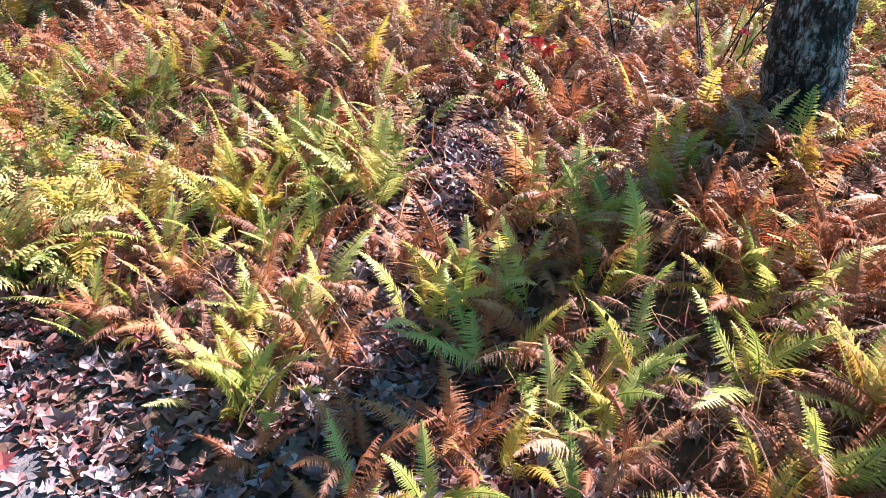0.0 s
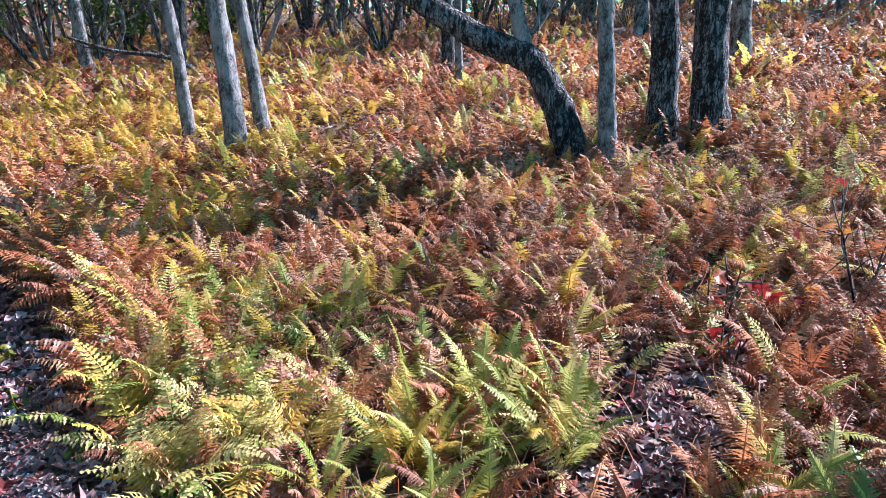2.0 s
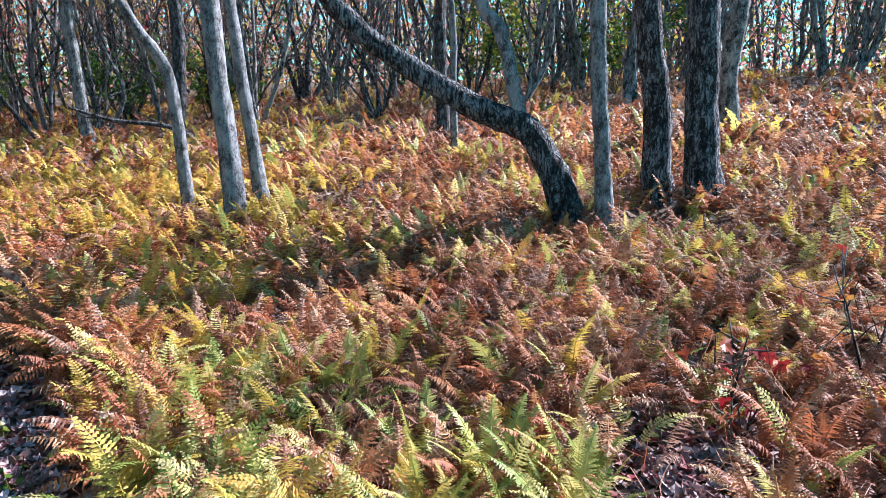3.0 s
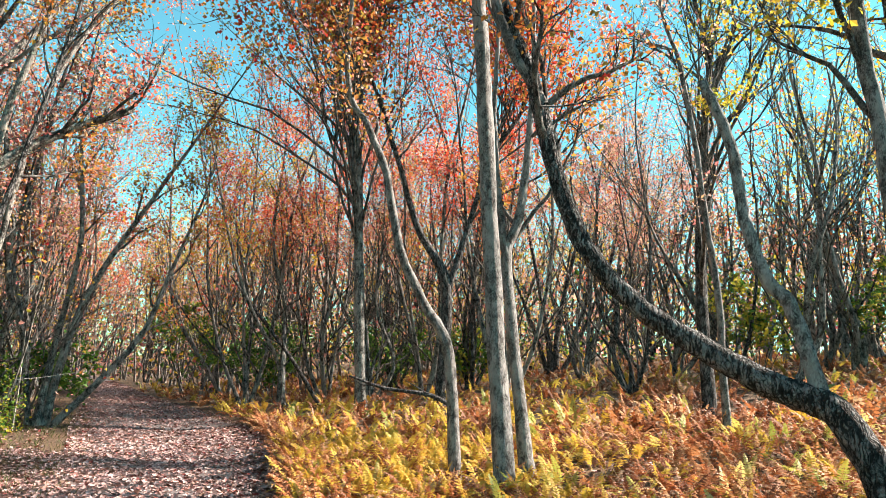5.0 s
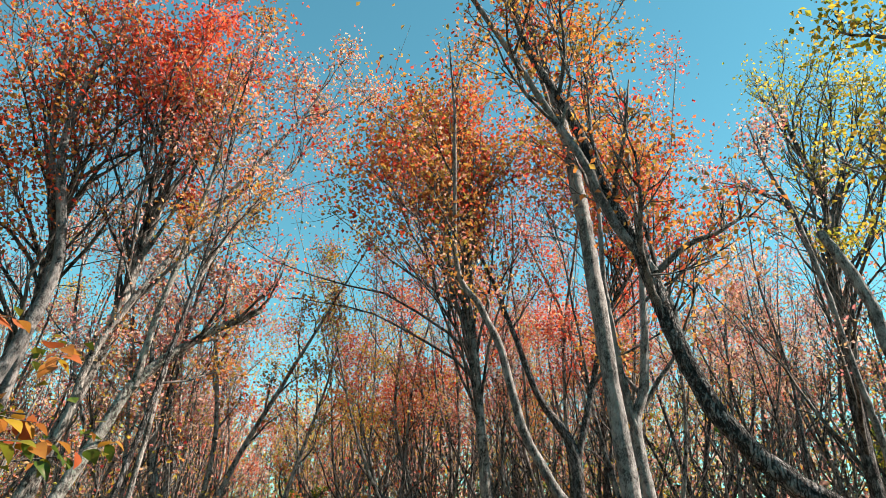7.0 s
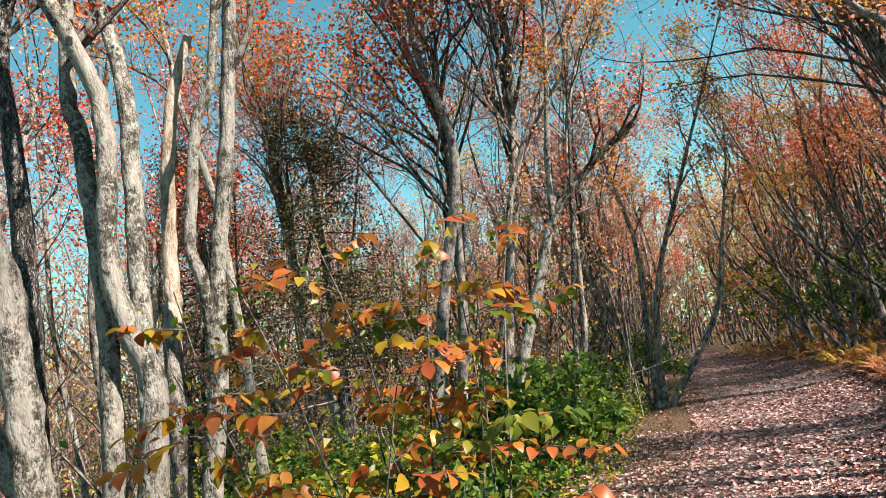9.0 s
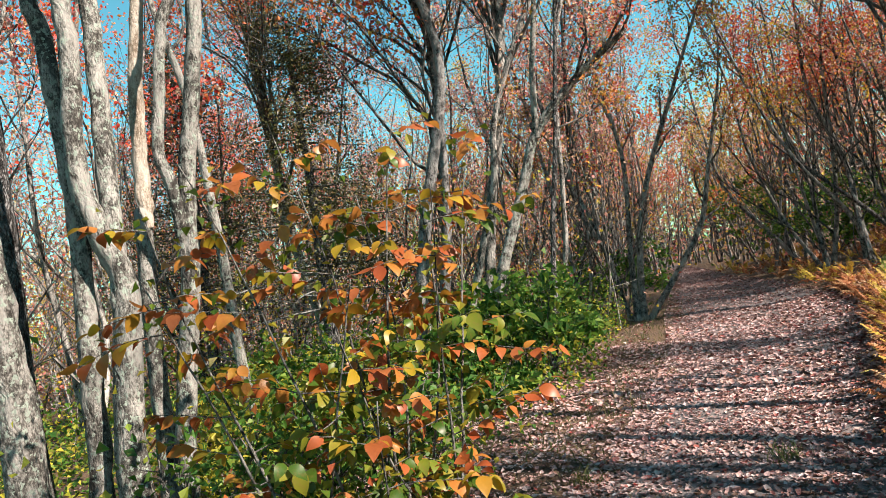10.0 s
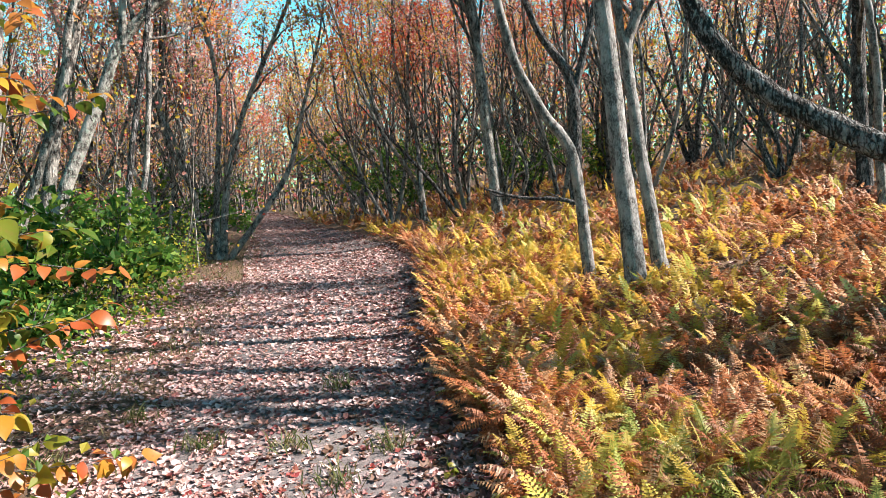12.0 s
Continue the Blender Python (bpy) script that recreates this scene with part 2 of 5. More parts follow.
# ---- mesh tools ----
class Geo:
    def __init__(self):
        self.v, self.q, self.t, self.qm, self.tm, self.tone, self.n = [], [], [], [], [], [], 0

    def add(self, v, q=None, t=None, m=0, tone=0.0):
        v = np.asarray(v, float).reshape(-1, 3)
        if q is not None and len(q):
            q = np.asarray(q).reshape(-1, 4)
            self.q.append(q + self.n)
            self.qm.append(np.broadcast_to(m, len(q)))
        if t is not None and len(t):
            t = np.asarray(t).reshape(-1, 3)
            self.t.append(t + self.n)
            self.tm.append(np.broadcast_to(m, len(t)))
        self.v.append(v)
        self.tone.append((len(v), tone))
        self.n += len(v)

    def mesh(self, name, mats, smooth=False, origin=(0, 0, 0)):
        me = bpy.data.meshes.new(name)
        v = np.concatenate(self.v) - np.array(origin)
        q = np.concatenate(self.q) if self.q else np.zeros((0, 4), int)
        t = np.concatenate(self.t) if self.t else np.zeros((0, 3), int)
        idx = np.concatenate([np.concatenate(self.qm) if self.q else np.zeros(0, int), np.concatenate(self.tm) if self.t else np.zeros(0, int)])
        total = np.concatenate([np.full(len(q), 4), np.full(len(t), 3)])
        me.vertices.add(len(v))
        me.vertices.foreach_set("co", v.astype(np.float32).ravel())
        me.loops.add(int(total.sum()))
        me.loops.foreach_set("vertex_index", np.concatenate([q.ravel(), t.ravel()]).astype(np.int32))
        me.polygons.add(len(total))
        me.polygons.foreach_set("loop_start", (np.cumsum(total) - total).astype(np.int32))
        me.polygons.foreach_set("material_index", idx.astype(np.int32))
        me.polygons.foreach_set("use_smooth", np.full(len(total), smooth))
        if any(tone for _, tone in self.tone):
            kept = me.attributes.new("tone", "FLOAT", "POINT")
            kept.data.foreach_set("value", np.concatenate([np.full(k, tone) for k, tone in self.tone]).astype(np.float32))
        for m in mats if isinstance(mats, (list, tuple)) else [mats]:
            me.materials.append(m)
        me.update()
        me.validate()
        return me


def part(name, me, parent, label="", m=None):
    ob = new(name, me)
    ob.parent = parent
    if m is not None:
        ob.matrix_basis = m
    return tagged(ob, label)


def thing(name, at, label, category, group=""):
    ob = new(name)
    ob.location, ob.empty_display_size = at, 0.1
    return tagged(ob, label, category, group)


def unit(v):
    v = np.asarray(v, float)
    return v / (np.linalg.norm(v) + 1e-9)


def spline(ctrl, count):
    """Catmull-Rom through the control rows."""
    c = np.asarray(ctrl, float)
    p = np.vstack([2 * c[0] - c[1], c, 2 * c[-1] - c[-2]])
    u = np.linspace(0, len(c) - 1 - 1e-6, count)
    i = u.astype(int)
    f = (u - i)[:, None]
    a, b, d, e = p[i], p[i + 1], p[i + 2], p[i + 3]
    return 0.5 * (2 * b + (d - a) * f + (2 * a - 5 * b + 4 * d - e) * f ** 2 + (3 * b - a - 3 * d + e) * f ** 3)


def tube(geo, pts, rad, sides, rng=None, rough=0.0, m=0):
    pts, rad = np.asarray(pts, float), np.asarray(rad, float)
    t = np.gradient(pts, axis=0)
    t /= np.linalg.norm(t, axis=1)[:, None] + 1e-9
    u = np.cross(t, (0.31, 0.94, 0.07))
    u /= np.linalg.norm(u, axis=1)[:, None] + 1e-9
    w = np.cross(t, u)
    a = np.arange(sides) * 2 * np.pi / sides
    r = np.repeat(rad[:, None], sides, 1)
    if rough:
        r = r * (1 + rough * rng.standard_normal(r.shape)) * (1 + rough * np.sin(a * 3 + rng.random() * 6))[None]
    v = pts[:, None] + r[..., None] * (np.cos(a)[None, :, None] * u[:, None] + np.sin(a)[None, :, None] * w[:, None])
    n = len(pts)
    i, j = np.meshgrid(np.arange(n - 1), np.arange(sides), indexing="ij")
    k = (j + 1) % sides
    q = np.stack([i * sides + j, i * sides + k, (i + 1) * sides + k, (i + 1) * sides + j], -1)
    geo.add(v, q.reshape(-1, 4), [((n - 1) * sides, (n - 1) * sides + x, (n - 1) * sides + x + 1) for x in range(1, sides - 1)], m)


def shoot(rng, p, d, length, n, up, wob):
    """A wandering way that bends upward."""
    out, d = [np.asarray(p, float)], unit(d)
    for _ in range(n):
        d = unit(d + np.array((0, 0, up / n)) + rng.standard_normal(3) * wob)
        out.append(out[-1] + d * length / n)
    return np.array(out)


def kites(rng, at, size, spread, flat=0.0, curl=True):
    """Small leaves, each a folded kite of two faces, scattered round the places given."""
    n = len(at)
    c = at + rng.standard_normal((n, 3)) * spread
    d = rng.standard_normal((n, 3))
    d[:, 2] = d[:, 2] * 0.7 - 0.35
    d /= np.linalg.norm(d, axis=1)[:, None]
    nm = rng.standard_normal((n, 3)) * (1 - flat) + np.array((0, 0, 1)) * (0.5 + flat * 2)
    s = np.cross(d, nm)
    s /= np.linalg.norm(s, axis=1)[:, None] + 1e-9
    k = np.cross(s, d)
    L = (size * (0.65 + 0.7 * rng.random(n)))[:, None]
    f = (rng.random((n, 1)) * 0.25 + 0.05) * L
    base, tip = c - d * L * 0.5, c + d * L * 0.5 - k * f * 0.6
    v = np.stack([base, c + s * L * 0.36 + k * f, tip, c - s * L * 0.36 + k * f], 1).reshape(-1, 3)
    i = np.arange(n)[:, None] * 4
    return v, np.concatenate([i + (0, 1, 2), i + (0, 2, 3)])


# ---- the lie of the land ----
def path_mid(y):
    return np.interp(y, [-30, -4, 0, 4, 7, 10, 13.6, 17.6, 22, 30, 42, 70], [-2.5, -0.7, -0.42, 0.02, 0.57, 1.08, 1.45, 1.5, 1.43, 1.05, 1.0, -1.0])


def path_half(y):
    return np.interp(y, [-30, 0, 4, 7, 10, 13.6, 17.6, 22, 30, 42, 70], [1.2, 1.2, 1.1, 1.1, 1.3, 1.6, 1.72, 1.6, 1.2, 0.75, 0.5])


def height(x, y):
    x, y = np.asarray(x, float), np.asarray(y, float)
    r = np.maximum(x - np.interp(y, [0, 20, 60], [0.8, 2.0, 2.0]), 0)
    r = np.where(r > 26, 26 + (r - 26) * 0.15, r)
    left = np.minimum(np.maximum(-1.8 - x, 0), 60)
    lumps = 0.05 * np.sin(x * 1.7 + y * 0.6) * np.sin(y * 1.3 - x * 0.4) + 0.03 * np.sin(x * 3.9 - y * 2.1)
    off = np.clip((np.abs(x - path_mid(y)) - path_half(y)) / 1.0, 0, 1)
    return 0.13 * r - 0.03 * left + lumps * off


def sheet(name, xs, ys, z, mat, smooth=True):
    X, Y = np.meshgrid(xs, ys)
    g = Geo()
    n, k = len(ys), len(xs)
    i, j = np.meshgrid(np.arange(n - 1), np.arange(k - 1), indexing="ij")
    a = i * k + j
    g.add(np.stack([X, Y, z(X, Y)], -1).reshape(-1, 3), np.stack([a, a + 1, a + k + 1, a + k], -1).reshape(-1, 4))
    return new(name, g.mesh(name, mat, smooth))


_far = np.geomspace(31, 1500, 22)
_axis = np.concatenate([-_far[::-1], np.arange(-30, 30.1, 0.4), _far])
ground = tagged(sheet("ground", _axis, _axis + 8, height, ground_material()), "brown forest floor of soil and leaf mould, rising to one side", "ground", kind="structure")


def build_path():
    rng = np.random.default_rng(3)
    ys = np.arange(-14, 60, 0.25)
    g, k = Geo(), 13
    wob = np.convolve(rng.standard_normal((len(ys) + 8)), np.ones(9) / 9, "valid") * 0.25
    wob2 = np.convolve(rng.standard_normal((len(ys) + 8)), np.ones(9) / 9, "valid") * 0.25
    u = np.linspace(-1, 1, k)
    lo, hi = path_mid(ys) - path_half(ys) + wob, path_mid(ys) + path_half(ys) + wob2
    X = lo[:, None] + (hi - lo)[:, None] * (u + 1) / 2
    Y = np.repeat(ys[:, None], k, 1)
    Z = height(X, Y) + 0.012 - 0.02 * (np.abs(u) ** 6)[None]
    i, j = np.meshgrid(np.arange(len(ys) - 1), np.arange(k - 1), indexing="ij")
    a = i * k + j
    g.add(np.stack([X, Y, Z], -1).reshape(-1, 3), np.stack([a, a + 1, a + k + 1, a + k], -1).reshape(-1, 4))
    tagged(new("path", g.mesh("path", path_material(), True)), "trodden grey dirt woodland path strewn with fallen leaves", "path", kind="structure")


build_path()


# ---- trees ----
def extend(ctrl, top, rng, lean=(0, 0)):
    """Carries a stem on upward to the height top, thinning out."""
    c = [list(r) for r in ctrl]
    steps = max(2, int((top - c[-1][2]) / 1.3))
    d = np.array(c[-1][:3]) - np.array(c[-2][:3])
    d = d / (abs(d[2]) + 1e-6)
    r0, z0 = c[-1][3], c[-1][2]
    for i in range(1, steps + 1):
        f = i / steps
        d = d * 0.8 + np.array((*lean, 1.0)) * 0.2 + rng.standard_normal(3) * (0.14, 0.14, 0)
        p = np.array(c[-1][:3]) + d * (top - z0) / steps
        c.append([*p, r0 * (1 - f) + 0.012 * f])
    return c


def stem_geo(ctrl, rng, sides, count, flare=1.35, rough=0.05, sink=0.2):
    s = spline(ctrl, count)
    pts, rad = s[:, :3].copy(), np.maximum(s[:, 3], 0.008)
    wob = np.cumsum(rng.standard_normal((count, 3)) * 0.006, 0)
    wob[:, 2] = 0
    pts += wob - wob[0]
    if flare > 1:
        h = pts[:, 2] - pts[0, 2]
        rad = rad * (1 + (flare - 1) * np.exp(-h / 0.22))
        low = pts[:1].copy()
        low[0, 2] -= sink
        pts, rad = np.vstack([low, pts]), np.concatenate([rad[:1] * 1.15, rad])
    g = Geo()
    tube(g, pts, rad, sides, rng, rough)
    return g, pts, rad


def limb_geo(rng, p, d, length, r, tips, twigs=6, sub=2, up=0.5, g=None, sides=5, thin=0.5, n=7, seg=4):
    g = g or Geo()
    w = shoot(rng, p, d, length, n, up, 0.19)
    tube(g, w, np.linspace(r, max(0.006, r * 0.25), n + 1), sides)
    for _ in range(twigs):
        f = rng.uniform(0.25, 1.0)
        i = min(int(f * n), n - 1)
        q = w[i] + (w[i + 1] - w[i]) * (f * n - i)
        tl = length * rng.uniform(0.25, 0.5) * (1.15 - 0.5 * f)
        dd = unit(unit(w[i + 1] - w[i]) + rng.standard_normal(3) * 0.55 + (0, 0, 0.25))
        tw = shoot(rng, q, dd, tl, seg, 0.5, 0.16)
        tube(g, tw, np.linspace(max(0.005, r * thin * 0.6), 0.004, seg + 1), 3)
        tips.append((tw[2], 0.7))
        tips.append((tw[seg], 1.0))
        for _ in range(sub):
            k = rng.integers(1, seg)
            st = shoot(rng, tw[k], unit(unit(tw[k + 1] - tw[k]) + rng.standard_normal(3) * 0.6), tl * rng.uniform(0.35, 0.6), 2, 0.3, 0.2)
            tube(g, st, np.linspace(0.006, 0.0035, 3), 3)
            tips.append((st[2], 1.0))
    tips.append((w[-1], 1.0))
    return g


def crown_mesh(rng, tips, count, size, spread, mats, name="crown", origin=(0, 0, 0), low=0.0, flat=0.0):
    p = np.array([t for t, _ in tips])
    keep = p[:, 2] >= low
    p = p[keep] if keep.any() else p
    # clumps: some tips hold many leaves, some none
    w = rng.random(len(p)) ** 2
    w /= w.sum()
    at = p[rng.choice(len(p), count, p=w)]
    g = Geo()
    half = rng.random(count) < 0.72
    for k, sel in enumerate((half, ~half) if len(mats) > 1 else (np.ones(count, bool),)):
        v, t = kites(rng, at[sel], size, spread, flat)
        g.add(v, None, t, k)
    return g.mesh(name, mats, origin=origin)


def tree(name, label, stems, seed, leaves=("ORANGE",), bark=BARK_GREY, twig=TWIG, count=2500, size=0.075, spread=0.17, limbs=7, frm=0.5,
         length=1.7, top=0.0, lean=(0, 0), low=0.0, category="tree", sides=12, group="", limb_up=0.5, tops=None, twigs=7, barks=None, clumps=(), slim=1.0):
    """A tree of one or more stems in world places: trunk and limb parts, and a crown of single leaves."""
    rng = np.random.default_rng(seed)
    base = np.array(stems[0][0][:3])
    root = thing(name, tuple(base), label, category, group)
    tips = []
    for si, ctrl in enumerate(stems):
        t = tops[si] if tops else top
        ctrl = [(*row[:3], row[3] * slim) for row in ctrl]
        if t > ctrl[-1][2] + 0.8:
            ctrl = extend(ctrl, t, rng, lean)
        on_ground = abs(ctrl[0][2] - float(height(ctrl[0][0], ctrl[0][1]))) < 0.6
        g, pts, rad = stem_geo(ctrl, rng, sides, 12 + 5 * len(ctrl), 1.35 if on_ground else 1.0)
        part("trunk", g.mesh("trunk", barks[si] if barks else bark, True, base), root)
        for k in range(0 if ctrl[-1][2] < 5 else limbs):
            f = frm + (1 - frm) * (k + rng.random()) / limbs
            i = int(min(f, 0.985) * (len(pts) - 1))
            tan = unit(pts[min(i + 1, len(pts) - 1)] - pts[i - 1])
            a = k * 2.4 + rng.random() * 1.2
            d = unit(tan * 0.9 + np.array((math.cos(a), math.sin(a), 0.15)) * 0.75)
            g2 = limb_geo(rng, pts[i], d, length * rng.uniform(0.6, 1.25) * (1.2 - 0.6 * f), min(0.045, rad[i] * 0.55), tips, up=limb_up, twigs=twigs)
            part("limb", g2.mesh("limb", twig, True, base), root)
    for x, y, z, r, n in clumps:
        ends = []
        j = int(np.argmin(np.abs(pts[:, 2] - (z - 3.0 - 0.55 * math.hypot(x - base[0], y - base[1])))))
        for k in range(4):
            goal = np.array((x, y, z)) + rng.standard_normal(3) * r * (0.55, 0.55, 0.35)
            i = min(max(j - 2 + k, 2), len(pts) - 2)
            way = goal - pts[i]
            far = float(np.linalg.norm(way))
            g2 = limb_geo(rng, pts[i], way / far + np.array((0, 0, 0.1)), far, min(0.04, rad[i] * 0.5), ends, up=0.0, twigs=9)
            part("limb", g2.mesh("limb", twig, True, base), root)
        n = int(n * 1.9)
        ends = [(e, w) for e, w in ends if math.dist(e, (x, y, z)) < r * 1.6] or ends
        g = Geo()
        at = np.array([e for e, _ in ends])
        at = at[rng.integers(0, len(at), n)]
        v, t = kites(rng, at, size * 0.9, r * 0.26)
        kinds = np.tile((rng.random(n) < 0.45).astype(int) if len(leaves) > 1 else np.zeros(n, int), 2)
        g.add(v, None, t, kinds)
        part("crown", g.mesh("crown", [LEAF[q] for q in leaves], origin=base), root, "dense clump of autumn leaves")
    if count:
        part("crown", crown_mesh(rng, tips, int(count * 1.5), size * 0.84, spread, [LEAF[k] for k in leaves], origin=base, low=low), root, "sparse autumn leaves")
    return root


# the stand on the fern bank
tree("maple_tree", "straight grey-barked slender maple standing in brown ferns",
     [[(3.82, 6.54, 0.30, 0.108), (3.63, 6.65, 2.59, 0.092), (3.42, 6.77, 4.9, 0.086), (3.31, 6.86, 6.0, 0.08)]], 11, ("ORANGE", "RED"), top=10.5, frm=0.55, count=1500, limbs=12)
tree("maple_tree", "thin grey maple with a kinked stem beside another trunk",
     [[(4.52, 7.19, 0.36, 0.086), (4.38, 7.28, 1.51, 0.073), (4.23, 7.36, 2.60, 0.066), (4.20, 7.38, 3.08, 0.066), (4.32, 7.31, 3.65, 0.054), (4.38, 7.28, 5.4, 0.036)],
      [(4.20, 7.38, 3.0, 0.05), (4.05, 7.45, 3.9, 0.042), (3.98, 7.5, 5.0, 0.032)]], 12, ("ORANGE",), top=9.0, frm=0.45, count=1200, limbs=6)
tree("maple_tree", "thin pale maple bent over above a crook",
     [[(4.01, 8.00, 0.30, 0.072), (3.84, 8.08, 1.82, 0.072), (3.51, 8.23, 2.43, 0.061), (3.17, 8.37, 3.12, 0.056), (2.94, 8.46, 4.05, 0.05), (2.69, 8.54, 4.67, 0.044), (2.38, 8.64, 5.3, 0.036)]], 13, ("ORANGE", "PINK"), top=8.5, frm=0.55, count=900, limbs=6)
tree("leaning_maple_tree", "big maple with dark trunk bowed low over the ferns",
     [[(5.52, 3.50, 0.42, 0.151), (5.37, 3.73, 1.10, 0.129), (5.22, 3.95, 1.47, 0.121), (4.96, 4.28, 1.63, 0.112), (4.56, 4.72, 1.95, 0.104), (4.17, 5.07, 2.30, 0.088), (3.79, 5.31, 2.82, 0.083), (3.55, 5.48, 3.57, 0.077), (3.42, 5.58, 4.3, 0.071), (3.19, 5.76, 5.0, 0.060), (2.9, 5.93, 6.0, 0.052), (2.45, 6.16, 7.2, 0.041)],
      [(5.20, 3.99, 1.45, 0.072), (5.05, 4.16, 2.24, 0.060), (4.90, 4.35, 2.54, 0.056), (4.79, 4.48, 3.16, 0.053), (4.72, 4.54, 3.64, 0.050), (4.55, 4.73, 4.35, 0.041)],
      [(3.45, 5.56, 4.14, 0.059), (3.14, 5.75, 4.81, 0.050), (2.94, 5.86, 5.39, 0.044), (2.61, 6.03, 6.06, 0.038)]], 14, ("ORANGE", "RED"), BARK_ROUGH, tops=[10.5, 4.35, 9.5], frm=0.5, count=2000, limbs=13, length=2.1, twigs=9, barks=[BARK_ROUGH, BARK_GREY, BARK_GREY])
tree("maple_tree", "smooth grey maple with a swollen foot beside the bowed tree",
     [[(5.40, 3.16, 0.42, 0.089), (5.36, 3.23, 0.95, 0.074), (5.31, 3.30, 1.50, 0.067), (5.25, 3.39, 2.40, 0.065), (5.20, 3.47, 3.34, 0.062), (5.13, 3.57, 4.33, 0.061)]], 15, ("GOLD", "LIME"), top=10, frm=0.5, count=1700, limbs=10)
tree("oak_tree", "twin-stemmed dark oak with rough furrowed bark among ferns",
     [[(6.80, 2.92, 0.62, 0.185), (6.74, 3.07, 1.56, 0.159), (6.71, 3.13, 2.48, 0.153), (6.6, 3.3, 4.2, 0.138)],
      [(6.78, 3.42, 0.62, 0.163), (6.70, 3.52, 1.72, 0.136), (6.62, 3.64, 2.58, 0.125), (6.45, 3.85, 4.5, 0.112)]], 16, ("GOLD", "LIME"), BARK_ROUGH, top=11, frm=0.4, count=1500, limbs=9, length=2.2)
tree("maple_tree", "grey maple farther up the fern bank",
     [[(11.44, 4.71, 1.3, 0.165), (11.38, 4.86, 2.27, 0.153), (11.38, 4.84, 3.3, 0.148)]], 17, ("GOLD",), BARK_WOODS, top=11, frm=0.4, count=700, limbs=9)
tree("maple_tree", "slim mossy-footed maple at the edge of the ferns",
     [[(5.68, 16.13, 0.45, 0.15), (5.39, 16.23, 3.46, 0.125), (5.14, 16.31, 6.20, 0.105), (4.92, 16.38, 8.0, 0.08)]], 18, ("ORANGE", "RED"), BARK_WOODS, top=12.5, frm=0.42, count=2200, limbs=14, length=2.6, low=7.0, size=0.12, spread=0.22,
     clumps=[(x, 16.3 - 0.1 * k, z, 1.25, 520) for k, (x, z) in enumerate(((1.6, 11.4), (1.9, 10.3), (2.4, 12.4), (3.1, 11.2), (3.6, 13.0), (4.3, 12.0), (4.6, 13.6), (5.3, 11.5), (5.9, 12.7), (4.2, 10.4), (3.0, 9.8)))])
tree("maple_clump", "dark clump of many maple stems from one stool",
     [[(16.4, 23.8, 1.75, 0.180), (16.1, 24.06, 4.0, 0.096), (15.42, 24.5, 7.8, 0.066)], [(16.5, 23.8, 1.75, 0.168), (16.6, 23.7, 4.3, 0.096), (17.1, 23.4, 7.2, 0.066)],
      [(16.3, 23.9, 1.75, 0.120), (15.7, 24.2, 3.6, 0.072), (14.6, 24.8, 6.6, 0.048)], [(16.6, 23.7, 1.75, 0.120), (17.4, 23.2, 3.8, 0.072), (18.3, 22.6, 6.8, 0.048)]],
     19, ("PINK", "RED"), BARK_DARK, top=11.5, frm=0.4, count=2600, limbs=6, sides=8, size=0.12)
tree("maple_sapling", "very thin upright maple sapling in the ferns",
     [[(8.17, 7.64, 0.82, 0.058), (8.06, 7.75, 3.10, 0.05), (7.95, 7.87, 4.18, 0.045), (7.70, 8.12, 6.51, 0.035)]], 20, ("PINK",), top=8.5, count=500, limbs=8, frm=0.4, length=1.1)
tree("oak_tree", "thick furrowed oak trunk with flaking bark among ferns",
     [[(3.40, -0.20, 0.28, 0.164), (3.41, -0.12, 0.65, 0.155), (3.43, -0.05, 1.1, 0.147), (3.5, 0.1, 3.0, 0.138)]], 21, ("GOLD", "ORANGE"), BARK_ROUGH, top=11, frm=0.6, count=900, limbs=8, length=2.0, sides=16)
tree("maple_tree", "dark forked maple behind paler stems",
     [[(7.51, 15.77, 0.65, 0.14), (7.51, 15.77, 3.69, 0.13), (6.76, 16.11, 5.19, 0.085), (6.10, 16.37, 7.15, 0.06)], [(7.51, 15.77, 3.5, 0.09), (7.9, 15.6, 5.2, 0.08), (8.4, 15.4, 7.2, 0.06)]],
     22, ("RED", "ORANGE"), BARK_DARK, top=11.5, frm=0.45, count=1800, limbs=9, length=2.2, size=0.12, spread=0.22, low=6,
     clumps=[(x, y, z, 1.2, 520) for x, y, z in ((7.6, 14.8, 11.6), (8.3, 14.4, 12.6), (8.6, 14.2, 10.7), (9.3, 13.9, 10.0), (7.0, 15.2, 12.8), (8.9, 14.1, 11.6))])
tree("maple_tree", "maple with a yellow-green crown up the bank",
     [[(9.6, 9.3, 1.0, 0.12), (9.5, 9.4, 3.5, 0.10), (9.7, 9.5, 6.5, 0.08)]], 23, ("LIME", "GOLD"), BARK_DARK, top=11, frm=0.45, count=600, limbs=12, length=2.0,
     clumps=[(x, y, z, 0.6, 260) for x, y, z in ((9.5, 9.0, 10.2), (10.0, 8.5, 10.5), (10.2, 8.2, 9.5), (9.7, 8.8, 8.9), (9.0, 8.2, 7.0))])

